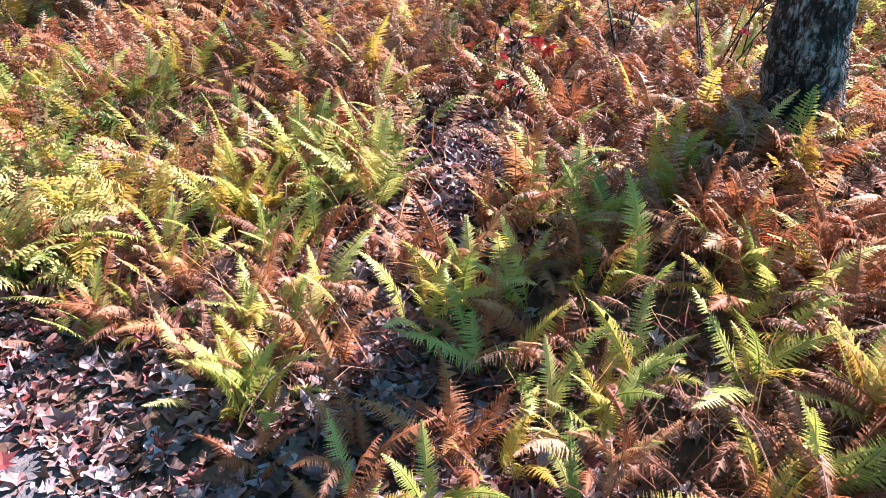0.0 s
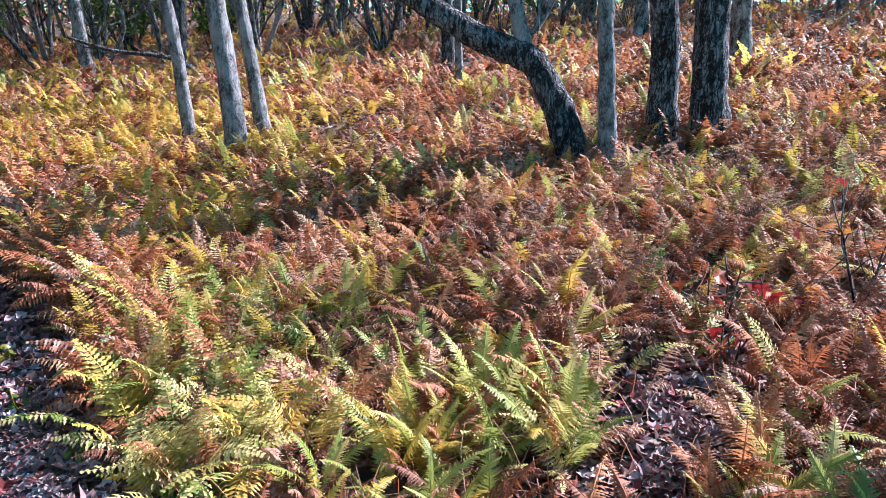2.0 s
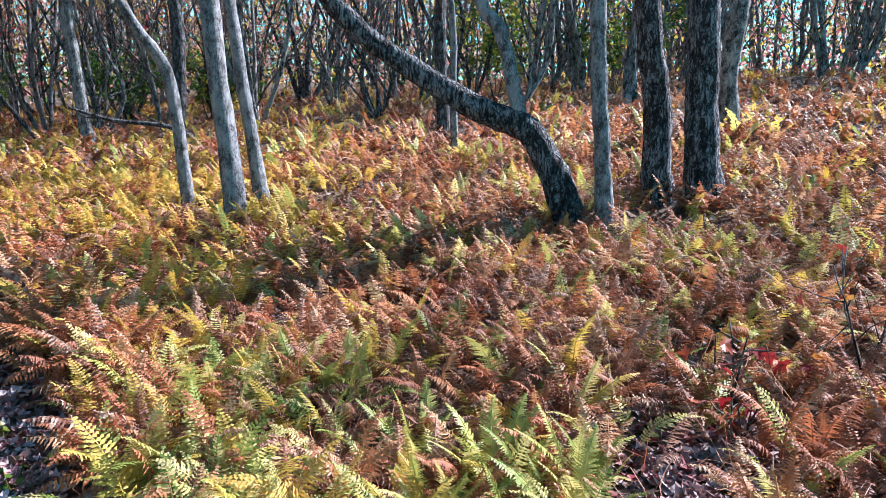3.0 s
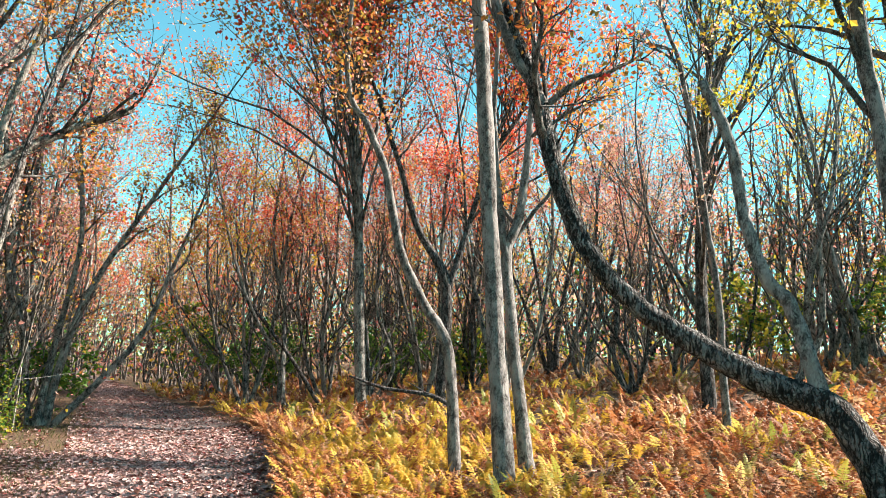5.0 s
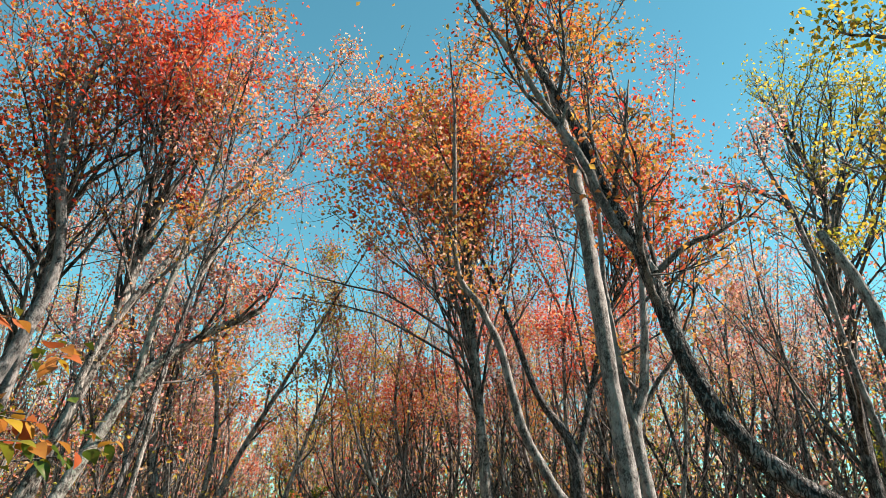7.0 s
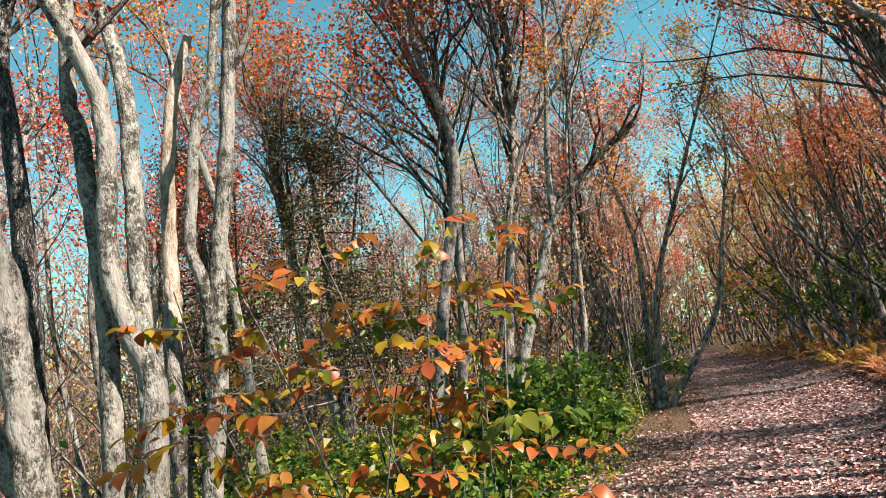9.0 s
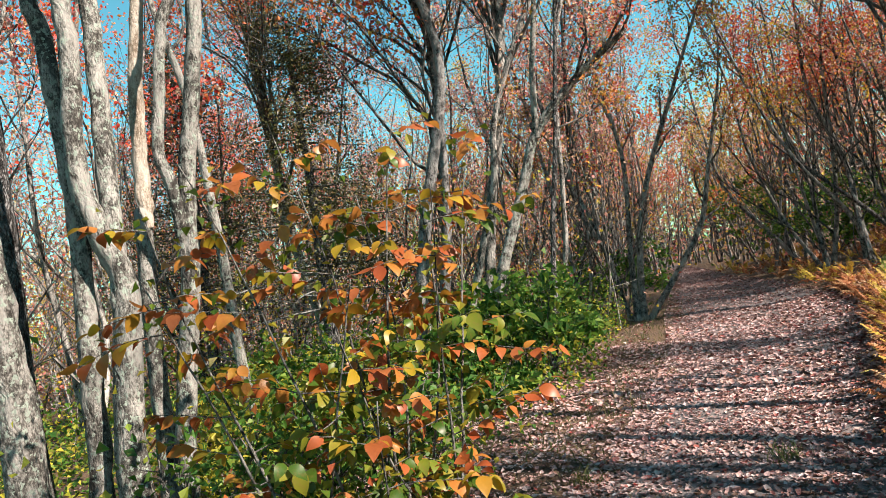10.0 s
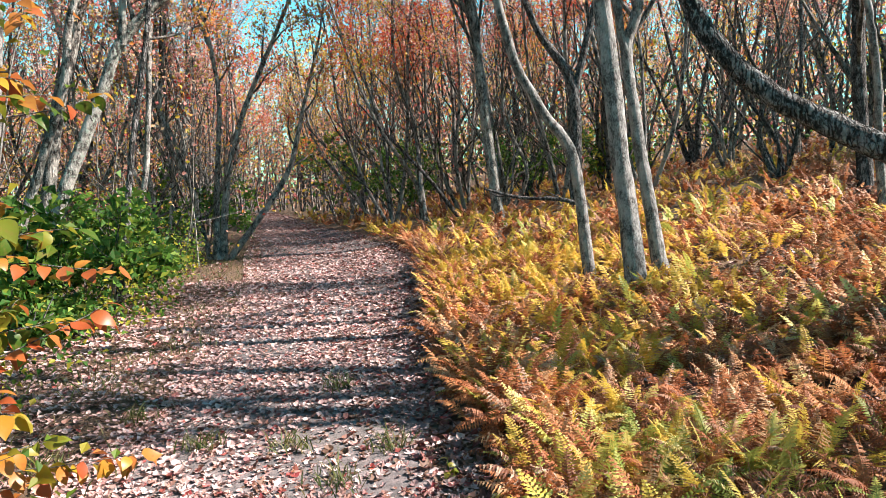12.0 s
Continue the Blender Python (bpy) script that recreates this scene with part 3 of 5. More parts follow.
# the stems left of the path
tree("maple_clump", "pale lichen-spotted maple clump with a dead barkless snag",
     [[(-3.98, 3.24, -0.06, 0.136), (-3.98, 3.24, 1.16, 0.120), (-4.00, 3.22, 2.12, 0.100), (-4.03, 3.19, 2.77, 0.092), (-4.12, 3.08, 3.37, 0.083), (-4.22, 2.95, 4.4, 0.072)],
      [(-3.68, 3.83, -0.06, 0.120), (-3.68, 3.83, 0.90, 0.110), (-3.62, 3.89, 2.01, 0.088), (-3.72, 3.79, 2.44, 0.080), (-3.78, 3.74, 3.09, 0.070), (-3.76, 3.76, 3.96, 0.066), (-3.88, 3.64, 4.64, 0.062)],
      [(-3.66, 3.88, 1.9, 0.068), (-3.72, 3.93, 2.4, 0.070), (-3.69, 3.95, 3.54, 0.066), (-3.69, 3.96, 4.41, 0.062)],
      [(-3.72, 4.15, -0.06, 0.076), (-3.75, 4.25, 1.2, 0.068), (-3.79, 4.38, 2.65, 0.063)],
      [(-3.785, 4.37, 2.5, 0.061), (-3.79, 4.40, 3.0, 0.058), (-3.70, 4.46, 4.14, 0.053), (-3.51, 4.61, 4.95, 0.036)]],
     31, ("RED", "ORANGE"), BARK_PALE, tops=[9.5, 9.5, 9.0, 2.65, 4.95], frm=0.62, count=900, limbs=7, barks=[BARK_PALE, BARK_PALE, BARK_PALE, BARK_PALE, BARE_WOOD])
tree("maple_tree", "pale straight maple of a close stand near the path",
     [[(-3.99, 3.81, -0.07, 0.088), (-3.99, 3.81, 0.92, 0.079), (-3.96, 3.84, 2.23, 0.071), (-3.96, 3.85, 3.14, 0.066), (-3.98, 3.82, 3.96, 0.064), (-4.02, 3.79, 4.37, 0.059)]], 32, ("RED",), BARK_PALE, top=9.5, frm=0.6, count=600, limbs=7)
tree("maple_tree", "pale maple with a second stem parting at chest height",
     [[(-3.57, 4.19, -0.05, 0.092), (-3.57, 4.19, 0.83, 0.079), (-3.43, 4.30, 1.95, 0.069), (-3.35, 4.35, 2.83, 0.063), (-3.21, 4.45, 3.75, 0.061), (-3.10, 4.53, 4.72, 0.056)],
      [(-3.40, 4.28, 2.2, 0.046), (-3.36, 4.23, 2.7, 0.046), (-3.40, 4.19, 3.05, 0.044), (-3.30, 4.26, 3.96, 0.042), (-3.15, 4.37, 4.53, 0.038)]], 33, ("RED", "ORANGE"), BARK_PALE, top=9.5, frm=0.6, count=700, limbs=7)
tree("maple_tree", "grey maple leaning away from the path",
     [[(-4.15, 3.5, -0.08, 0.104), (-4.2, 3.45, 1.0, 0.092), (-4.29, 3.35, 1.61, 0.086), (-4.44, 3.16, 2.27, 0.075), (-4.6, 2.95, 3.2, 0.067)]], 34, ("RED",), BARK_PALE, top=9, frm=0.6, count=1000, limbs=6)
tree("maple_tree", "dark shaded maple stem within the stand",
     [[(-4.9, 4.1, -0.1, 0.11), (-4.95, 4.15, 2.0, 0.09), (-5.0, 4.2, 4.0, 0.08)]], 35, ("RED", "ORANGE"), BARK_DARK, top=9.5, frm=0.5, count=600, limbs=7)
tree("maple_tree", "slim pale maple behind the stand",
     [[(-4.6, 6.6, -0.1, 0.07), (-4.65, 6.55, 2.0, 0.055), (-4.75, 6.5, 4.0, 0.045)]], 36, ("ORANGE",), BARK_PALE, top=8, frm=0.5, count=700, limbs=6)
tree("maple_tree", "leaning grey maple behind the amber sapling",
     [[(-6.66, 12.72, -0.2, 0.15), (-7.14, 12.47, 2.97, 0.135), (-7.29, 12.38, 4.92, 0.12), (-7.41, 12.31, 7.17, 0.10)]], 37, ("ORANGE", "RED"), BARK_PALE, slim=0.66, top=12, frm=0.5, count=1200, limbs=10, size=0.08, spread=0.24,
     clumps=[(x, y, z, 0.75, 420) for x, y, z in ((-6.6, 11.2, 8.5), (-6.2, 11.2, 7.9), (-6.0, 11.4, 8.9))])
tree("maple_tree", "tall grey maple with forking tops beside the path",
     [[(-4.46, 11.24, -0.1, 0.18), (-3.95, 11.43, 2.69, 0.165), (-3.27, 11.63, 5.45, 0.135), (-3.58, 11.54, 7.70, 0.10)], [(-4.40, 12.4, -0.1, 0.165), (-3.90, 12.6, 3.03, 0.15), (-3.69, 12.73, 6.42, 0.13), (-4.09, 12.61, 7.94, 0.10)]],
     38, ("RED", "ORANGE"), BARK_GREY, slim=0.66, top=12.5, frm=0.5, count=2000, limbs=10, size=0.092, spread=0.24, length=2.0,
     clumps=[(x, y, z, 1.2, 520) for x, y, z in ((-4.7, 11.6, 9.4), (-4.0, 11.9, 9.9), (-4.5, 11.7, 8.6), (-5.0, 11.5, 8.0), (-4.3, 11.7, 7.8), (-3.4, 12.2, 10.4))])
tree("leaning_maple_tree", "grey maple leaning out over the path",
     [[(-3.22, 10.41, -0.05, 0.15), (-2.69, 10.55, 1.26, 0.138), (-2.04, 10.69, 2.84, 0.12), (-1.59, 10.76, 3.84, 0.11), (-0.83, 10.84, 4.57, 0.088), (-0.05, 10.87, 5.08, 0.07)],
      [(-1.65, 10.75, 3.7, 0.08), (-1.5, 10.7, 4.8, 0.07), (-1.2, 10.6, 6.2, 0.055)]], 39, ("PINK", "RED"), BARK_PALE, slim=0.66, tops=[5.2, 8.5], frm=0.55, count=1500, limbs=8)
tree("maple_tree", "dark upright maple behind the leaning one",
     [[(-3.33, 11.88, -0.05, 0.15), (-2.93, 11.98, 2.50, 0.145), (-2.41, 12.09, 4.78, 0.135), (-2.02, 12.16, 7.39, 0.11)]], 40, ("RED",), BARK_WOODS, slim=0.66, top=12, frm=0.5, count=2400, limbs=10, size=0.092, lean=(0.15, 0),
     clumps=[(x, 12.3, z, 1.2, 520) for x, z in ((-2.6, 10.1), (-1.9, 10.3), (-1.3, 9.5), (-0.9, 9.9))])
tree("maple_tree", "slender dark maple at the edge of the path",
     [[(-1.91, 10.12, -0.02, 0.082), (-1.72, 10.15, 1.1, 0.064), (-1.56, 10.18, 2.20, 0.058), (-1.29, 10.21, 3.68, 0.052), (-0.89, 10.25, 6.23, 0.04)]], 41, ("ORANGE",), BARK_DARK, slim=0.66, top=9.5, frm=0.5, count=1400, limbs=8, lean=(0.3, 0))
tree("maple_clump", "clump of thin maple stems at the path's bend",
     [[(-1.04, 17.74, -0.02, 0.13), (-0.91, 17.75, 1.91, 0.105), (-0.75, 17.75, 4.00, 0.085), (-1.04, 17.74, 6.26, 0.065)], [(-0.9, 17.8, -0.02, 0.14), (-0.60, 17.76, 2.13, 0.12), (-0.05, 17.77, 3.83, 0.095), (0.85, 17.74, 5.72, 0.07)],
      [(-0.75, 17.6, -0.02, 0.11), (0.34, 17.7, 1.40, 0.11), (0.88, 17.74, 2.24, 0.098), (1.33, 17.71, 3.77, 0.07)], [(-1.2, 17.9, -0.02, 0.10), (-1.6, 17.9, 2.0, 0.08), (-2.3, 18.0, 4.2, 0.06)]],
     42, ("ORANGE", "RED"), BARK_WOODS, slim=0.66, tops=[9, 9.5, 6.5, 8], frm=0.4, count=3800, limbs=8, sides=8, size=0.085)
tree("leaning_maple_tree", "dark maple arching up and over the path",
     [[(-3.9, 11.7, -0.06, 0.11), (-3.25, 11.7, 1.6, 0.1), (-2.65, 11.67, 3.3, 0.09), (-2.29, 11.74, 4.86, 0.08), (-0.21, 11.93, 8.6, 0.05)]], 43, ("PINK", "ORANGE"), BARK_WOODS, slim=0.66, top=10.5, frm=0.4, count=1400, limbs=8, lean=(0.4, 0))
tree("leaning_maple_tree", "dark maple sloping toward the light of the path",
     [[(-2.6, 12.5, -0.04, 0.08), (-2.1, 12.55, 1.2, 0.075), (-1.75, 12.6, 1.95, 0.07), (-1.22, 12.7, 6.0, 0.06), (0.1, 12.9, 8.7, 0.04)]], 44, ("PINK", "ORANGE"), BARK_WOODS, slim=0.66, top=10.5, frm=0.4, count=1400, limbs=8, lean=(0.4, 0))


# ---- the woods round about ----
def wood_variant(seed, leaves, label, stems=3, tall=10.0, count=2200, size=0.08, bark=BARK_WOODS, low=4.2, limbs=7):
    """One clump of the wood, built at the origin."""
    rng = np.random.default_rng(seed)
    root = thing("maple_tree", (0, 0, 0), label, "tree", "trees of the wood")
    tips = []
    for k in range(stems):
        a, out = k * 6.28 / stems + rng.random(), rng.uniform(0.05, 0.2)
        r = rng.uniform(0.038, 0.078)
        d = np.array((math.cos(a), math.sin(a)))
        h = tall * rng.uniform(0.75, 1.05)
        ctrl = [(*(d * 0.12), 0, r)]
        p = d * 0.12
        for z in (0.13, 0.3, 0.5, 0.75, 1.0):
            p = p + d * out * h * 0.2 + rng.standard_normal(2) * 0.3
            ctrl.append((*p, z * h, r * (1 - z * 0.85)))
        g, pts, rad = stem_geo(ctrl, rng, 6, 18)
        part("trunk", g.mesh("trunk", bark, True), root)
        for j in range(limbs):
            f = 0.15 + 0.83 * (j + rng.random()) / limbs
            i = max(2, int(min(f, 0.98) * (len(pts) - 1)))
            b = rng.random() * 6.28
            tan = unit(pts[min(i + 1, len(pts) - 1)] - pts[i - 1])
            g2 = limb_geo(rng, pts[i], unit(tan + np.array((math.cos(b), math.sin(b), 0.15)) * 0.75), rng.uniform(1.6, 3.4) * (1.25 - 0.6 * f), min(0.028, rad[i] * 0.55), tips, 7, 1, g=Geo(), sides=3, n=5, seg=3)
            part("limb", g2.mesh("limb", TWIG), root)
    part("crown", crown_mesh(rng, tips, int(count * 1.4), size * 0.84, 0.2, [LEAF[k] for k in leaves], low=low), root, "thinning autumn leaves")
    return root


WOODS = [
    wood_variant(51, ("ORANGE", "GOLD"), "slender grey maple clump with orange autumn leaves", 4, 10, 4000),
    wood_variant(52, ("RED", "PINK"), "slender grey maple clump with red autumn leaves", 4, 10.5, 4400),
    wood_variant(53, ("PINK",), "nearly bare maple clump with a few pink leaves", 5, 9.5, 3000),
    wood_variant(54, ("GOLD", "LIME"), "thin dark maple clump with yellow leaves", 3, 10.5, 3200, bark=BARK_DARK),
    wood_variant(55, ("ORANGE", "RED"), "dark many-stemmed maple with russet leaves", 6, 9, 2600, bark=BARK_DARK, limbs=6),
    wood_variant(56, ("GOLD", "ORANGE"), "thin leaning maple with amber leaves", 2, 9.5, 1800),
    wood_variant(57, ("PINK", "ORANGE"), "bare dark maple clump with scattered leaves", 5, 9, 1500, bark=BARK_DARK),
    wood_variant(59, ("GOLD", "LIME"), "grey maple clump that has shed nearly all its leaves", 3, 9.5, 320, limbs=6),
]


def place_wood(k, x, y, turn, tilt, scale, first=set()):
    root = WOODS[k % len(WOODS)]
    side = 1 if x < path_mid(y) else -1
    m = pose(x, y, float(height(x, y)) - 0.05) @ pose(0, 0, 0, 0, side * tilt, 0) @ pose(0, 0, 0, 0, 0, turn) @ Matrix.Scale(scale, 4)
    if k % len(WOODS) in first:
        return copy_thing(root, m)
    first.add(k % len(WOODS))
    root.matrix_basis = m
    return root


def plant_woods():
    rng = np.random.default_rng(77)
    spots = []
    # the row that closes the bank behind the ferns and follows the bend
    for az, d in ((7.5, 34), (9, 29), (10.6, 23), (13.2, 21), (16.5, 24), (20, 21), (22, 26), (24.5, 22), (28, 25), (31, 21), (37, 24), (40.5, 20), (44, 26), (47.5, 22), (52, 19), (56, 24), (60, 20), (66, 24), (75, 25), (62, 28), (64.5, 33), (67.5, 29), (69, 36), (71, 31), (73, 27), (74.5, 34), (77, 30), (79, 37), (81, 28), (84, 33), (59, 35), (57.5, 30),
                  (-5, 22), (-7.5, 17.5), (-10, 23), (-13, 19), (-18, 20), (-21, 24), (-25, 20), (-31, 17), (-35, 22), (-38, 18), (-46, 14), (-55, 12), (-3, 30), (-4.5, 38), (-3.2, 43), (-1.2, 40), (1.8, 48), (3.4, 47), (4.6, 44), (0.2, 51), (-2.2, 50)):
        x, y = math.sin(radians(az)) * d, math.cos(radians(az)) * d
        if abs(x - path_mid(y)) > path_half(y) + 0.7:
            spots.append((x, y))
    tries = 0
    while len(spots) < 83 and tries < 6000:
        tries += 1
        az, d = rng.uniform(-72, 108), rng.uniform(18, 40) if rng.random() < 0.8 else rng.uniform(9, 20)
        x, y = d * math.sin(radians(az)), d * math.cos(radians(az))
        if d < 21 or abs(x - path_mid(y)) < 3.0 or (-3 < az < 6 and d > 30 and rng.random() < 0.5):
            continue
        if az > 64 and rng.random() < 0.85:
            continue
        if min((x - a) ** 2 + (y - b) ** 2 for a, b in spots) < 2.2:
            continue
        spots.append((x, y))
    # behind and beside the camera, where the sun comes from
    for x, y in ((15, -9), (10, -12), (22, -3), (3, -14), (-4, -7), (-6, -1.5), (-9, -6)):
        spots.append((x, y))
    for x, y in spots:
        sunward = x > 8 and y < 0.8 * x or y < -1
        az = math.degrees(math.atan2(x, y))
        kinds = (7,) if sunward else (2, 2, 1, 6) if az < -20 else (2, 2, 3, 1, 5) if az < 2 else (0, 2, 3, 1, 5) if az < 14 else (1, 2, 2, 3, 4) if az < 40 else (2, 6, 2, 3, 6, 1)
        k = kinds[int(rng.integers(0, len(kinds)))]
        place_wood(k, x, y, rng.uniform(0, 360), rng.normal(4, 3.5) if x > 0 else rng.normal(1, 3), rng.uniform(0.95, 1.26) if 6 < az < 62 else rng.uniform(0.88, 1.22))
    for k, (x, y) in enumerate(((13.5, 30.0), (9.0, 31.0), (-12.0, 26.0), (17.5, 29.0), (22.5, 25.0), (-8.5, 24.0), (-15.0, 20.0), (26.0, 12.0))):
        place_wood(k, x, y, 47 * k, 3.0, 1.05)


plant_woods()
# added tree, set outside the view so its crown shades the path's fern edge
shade = wood_variant(58, ("ORANGE", "RED"), "tall thin maple with high sparse leaves, added out of view to shade the path's edge", 3, 9.5, 500, low=7.0)
shade.matrix_basis = pose(12.6, 1.8, float(height(12.6, 1.8)) - 0.05, 0, 0, 40)


def far_woods():
    """Beyond: stems and leaves too far off to tell apart."""
    rng = np.random.default_rng(5)
    g, leaf = Geo(), Geo()
    n = 900
    az, d = np.radians(rng.uniform(-85, 118, n)), 28 + 44 * rng.random(n) ** 1.2
    # the wood stands closer where the path runs out of sight
    az, d = np.append(az, np.radians(rng.uniform(-14, 9, 110))), np.append(d, rng.uniform(38, 60, 110))
    at = []
    for a, r in zip(az, d):
        x, y = r * math.sin(a), r * math.cos(a)
        if y < 46 and abs(x - path_mid(y)) < path_half(y) + 1.2:
            continue
        z = float(height(x, y))
        h = rng.uniform(7.5, 12.5)
        w = shoot(rng, (x, y, z - 0.2), (rng.normal(0, 0.12), rng.normal(0, 0.12), 1), h, 6, 0.3, 0.06)
        tube(g, w, np.linspace(0.085, 0.015, 7), 3)
        for _ in range(6):
            i = rng.integers(2, 6)
            b = shoot(rng, w[i], unit(rng.standard_normal(3) * 0.6 + (0, 0, 0.8)), rng.uniform(1.5, 3), 3, 0.4, 0.15)
            tube(g, b, np.linspace(0.035, 0.008, 4), 3)
            at += [b[1], b[2], b[3]]
    tagged(new("far_woods", g.mesh("far_woods", BARK_WOODS)), "distant grey stems of the autumn wood", "woods", kind="stuff")
    at = np.array(at)
    at = at[rng.integers(0, len(at), 165000)]
    k = rng.choice(4, len(at), p=(0.46, 0.2, 0.18, 0.16))
    for j in range(4):
        v, t = kites(rng, at[k == j], 0.15, 0.6)
        leaf.add(v, None, t, j)
    tagged(new("far_leaves", leaf.mesh("far_leaves", [LEAF["PINK"], LEAF["ORANGE"], LEAF["GOLD"], LEAF["RED"]])), "distant red and gold autumn foliage", "woods", kind="stuff")


far_woods()


def far_brush():
    """Low twigs and leaves that close the view between far stems."""
    rng = np.random.default_rng(6)
    n = 40000
    a, d = np.radians(rng.uniform(-85, 118, n)), rng.uniform(30, 62, n)
    x, y = d * np.sin(a), d * np.cos(a)
    ok = (np.abs(x - path_mid(y)) > 1.6) | (y > 46)
    x, y = x[ok], y[ok]
    at = np.stack([x, y, height(x, y) + np.abs(rng.normal(0, 3.2, len(x)))], -1)
    g = Geo()
    k = rng.choice(4, len(x), p=(0.3, 0.34, 0.18, 0.18))
    for j in range(4):
        v, t = kites(rng, at[k == j], 0.24, 0.3)
        g.add(v, None, t, j)
    tagged(new("far_brush", g.mesh("far_brush", [TWIG, LEAF["PINK"], LEAF["GREEN"], LEAF["GOLD"]])), "tangled brown and green brush among far stems", "brush", kind="stuff")


far_brush()


def forest_edge():
    """The closed mass of the wood at the end of the view."""
    rng = np.random.default_rng(8)
    n = 110000
    a, d = np.radians(rng.uniform(-90, 122, n)), rng.uniform(66, 95, n)
    x, y = d * np.sin(a), d * np.cos(a)
    top = 14.0 + 2.5 * np.sin(a * 9) + 1.2 * np.sin(a * 23 + 1)
    at = np.stack([x, y, height(x, y) + top * rng.random(n) ** 1.7], -1)
    g = Geo()
    k = rng.choice(4, n, p=(0.4, 0.38, 0.14, 0.08))
    for j in range(4):
        v, t = kites(rng, at[k == j], 0.5, 0.4)
        g.add(v, None, t, j)
    tagged(new("forest_edge", g.mesh("forest_edge", [BARK_WOODS, LEAF["PINK"], LEAF["GOLD"], LEAF["GREEN"]])), "closed grey and russet mass of distant woods", "woods", kind="stuff")


forest_edge()


def understory():
    """Thin young stems with leaves of every autumn colour, filling the wood at head height."""
    rng = np.random.default_rng(9)
    g, at, made = Geo(), [], 0
    while made < 460:
        a, d = radians(rng.uniform(-75, 100)), rng.uniform(15, 34)
        x, y = d * math.sin(a), d * math.cos(a)
        if abs(x - path_mid(y)) < path_half(y) + 1.0 or (x > 1 and (d < 24 or rng.random() < 0.75)):
            continue
        h = rng.uniform(2.0, 6.0)
        w = shoot(rng, (x, y, float(height(x, y)) - 0.1), (rng.normal(0, 0.25), rng.normal(0, 0.25), 1), h, 6, 0.2, 0.1)
        tube(g, w, np.linspace(0.024, 0.006, 7), 3)
        for _ in range(7):
            i = rng.integers(2, 6)
            b = shoot(rng, w[i], unit(rng.standard_normal(3) * (1, 1, 0.5) + (0, 0, 0.5)), rng.uniform(0.5, 1.5), 3, 0.3, 0.15)
            tube(g, b, np.linspace(0.009, 0.003, 4), 3)
            at += [b[1], b[2], b[3], b[3]]
        made += 1
    tagged(new("understory_stems", g.mesh("understory_stems", BARK_WOODS)), "thin grey saplings filling the wood", "saplings", kind="stuff")
    at = np.array(at)
    at = at[rng.integers(0, len(at), 54000)]
    k = rng.choice(5, len(at), p=(0.52, 0.2, 0.1, 0.04, 0.14))
    leaf = Geo()
    for j in range(5):
        v, t = kites(rng, at[k == j], 0.075, 0.22)
        leaf.add(v, None, t, j)
    tagged(new("understory_leaves", leaf.mesh("understory_leaves", [LEAF["PINK"], LEAF["GOLD"], LEAF["ORANGE"], LEAF["RED"], LEAF["LIME"]])), "scattered pink, gold and olive leaves of saplings", "leaves", kind="stuff")


understory()


def evergreen(x, y, seed, tall, label):
    rng = np.random.default_rng(seed)
    z = float(height(x, y))
    root = thing("evergreen_tree", (x, y, z), label, "tree")
    g, pts, rad = stem_geo([(0, 0, 0, 0.14), (0.1, 0, tall * 0.5, 0.09), (0.0, 0.1, tall, 0.02)], rng, 9, 24)
    part("trunk", g.mesh("trunk", BARK_DARK, True), root)
    at = []
    for k in range(75):
        f = rng.uniform(0.1, 0.98)
        a = rng.random() * 6.28
        L = (1.1 - f) * tall * 0.26 + 0.3
        d = np.array((math.cos(a), math.sin(a), rng.uniform(-0.25, 0.1)))
        w = shoot(rng, (0, 0, f * tall), d, L, 6, 0.05, 0.08)
        g = Geo()
        tube(g, w, np.linspace(0.022, 0.005, 7), 4)
        for j in range(5):
            i = rng.integers(2, 7)
            s = shoot(rng, w[i], unit(rng.standard_normal(3) * (1, 1, 0.4)), L * 0.35, 2, -0.1, 0.15)
            tube(g, s, np.linspace(0.008, 0.003, 3), 3)
            if f > 0.3:
                at += [s[0], s[1], s[2], w[i]]
        part("branch", g.mesh("branch", TWIG if f > 0.4 else BARK_GREY), root, "" if f > 0.4 else "bare grey dead branch")
    at = np.array(at)
    v, t = kites(rng, at[rng.integers(0, len(at), 17000)], 0.052, 0.2)
    c = Geo()
    c.add(v, None, t)
    part("crown", c.mesh("crown", LEAF["NEEDLE"]), root, "dark green needles")


evergreen(-6.0, 11.2, 61, 7.2, "dark evergreen with bare dead lower twigs in the wood")
evergreen(-9.5, 12.5, 62, 8.0, "dark evergreen among grey maples")


# ---- shrubs ----
def shrub(name, label, x, y, seed, rad, tall, leaves, count, size, stems=9, low=0.1):
    rng = np.random.default_rng(seed)
    z = float(height(x, y))
    root = thing(name, (x, y, z), label, "shrub")
    tips = []
    for k in range(stems):
        a = rng.random() * 6.28
        g = Geo()
        limb_geo(rng, (rng.normal(0, 0.05), rng.normal(0, 0.05), -0.05), (math.cos(a) * rad / tall, math.sin(a) * rad / tall, 0.9), tall * rng.uniform(0.7, 1.1), 0.014, tips, 7, 2, 0.2, g, 4)
        part("stem", g.mesh("stem", TWIG), root)
    part("foliage", crown_mesh(rng, tips, count, size, 0.09, [LEAF[k] for k in leaves], "foliage", low=low, flat=0.45), root)


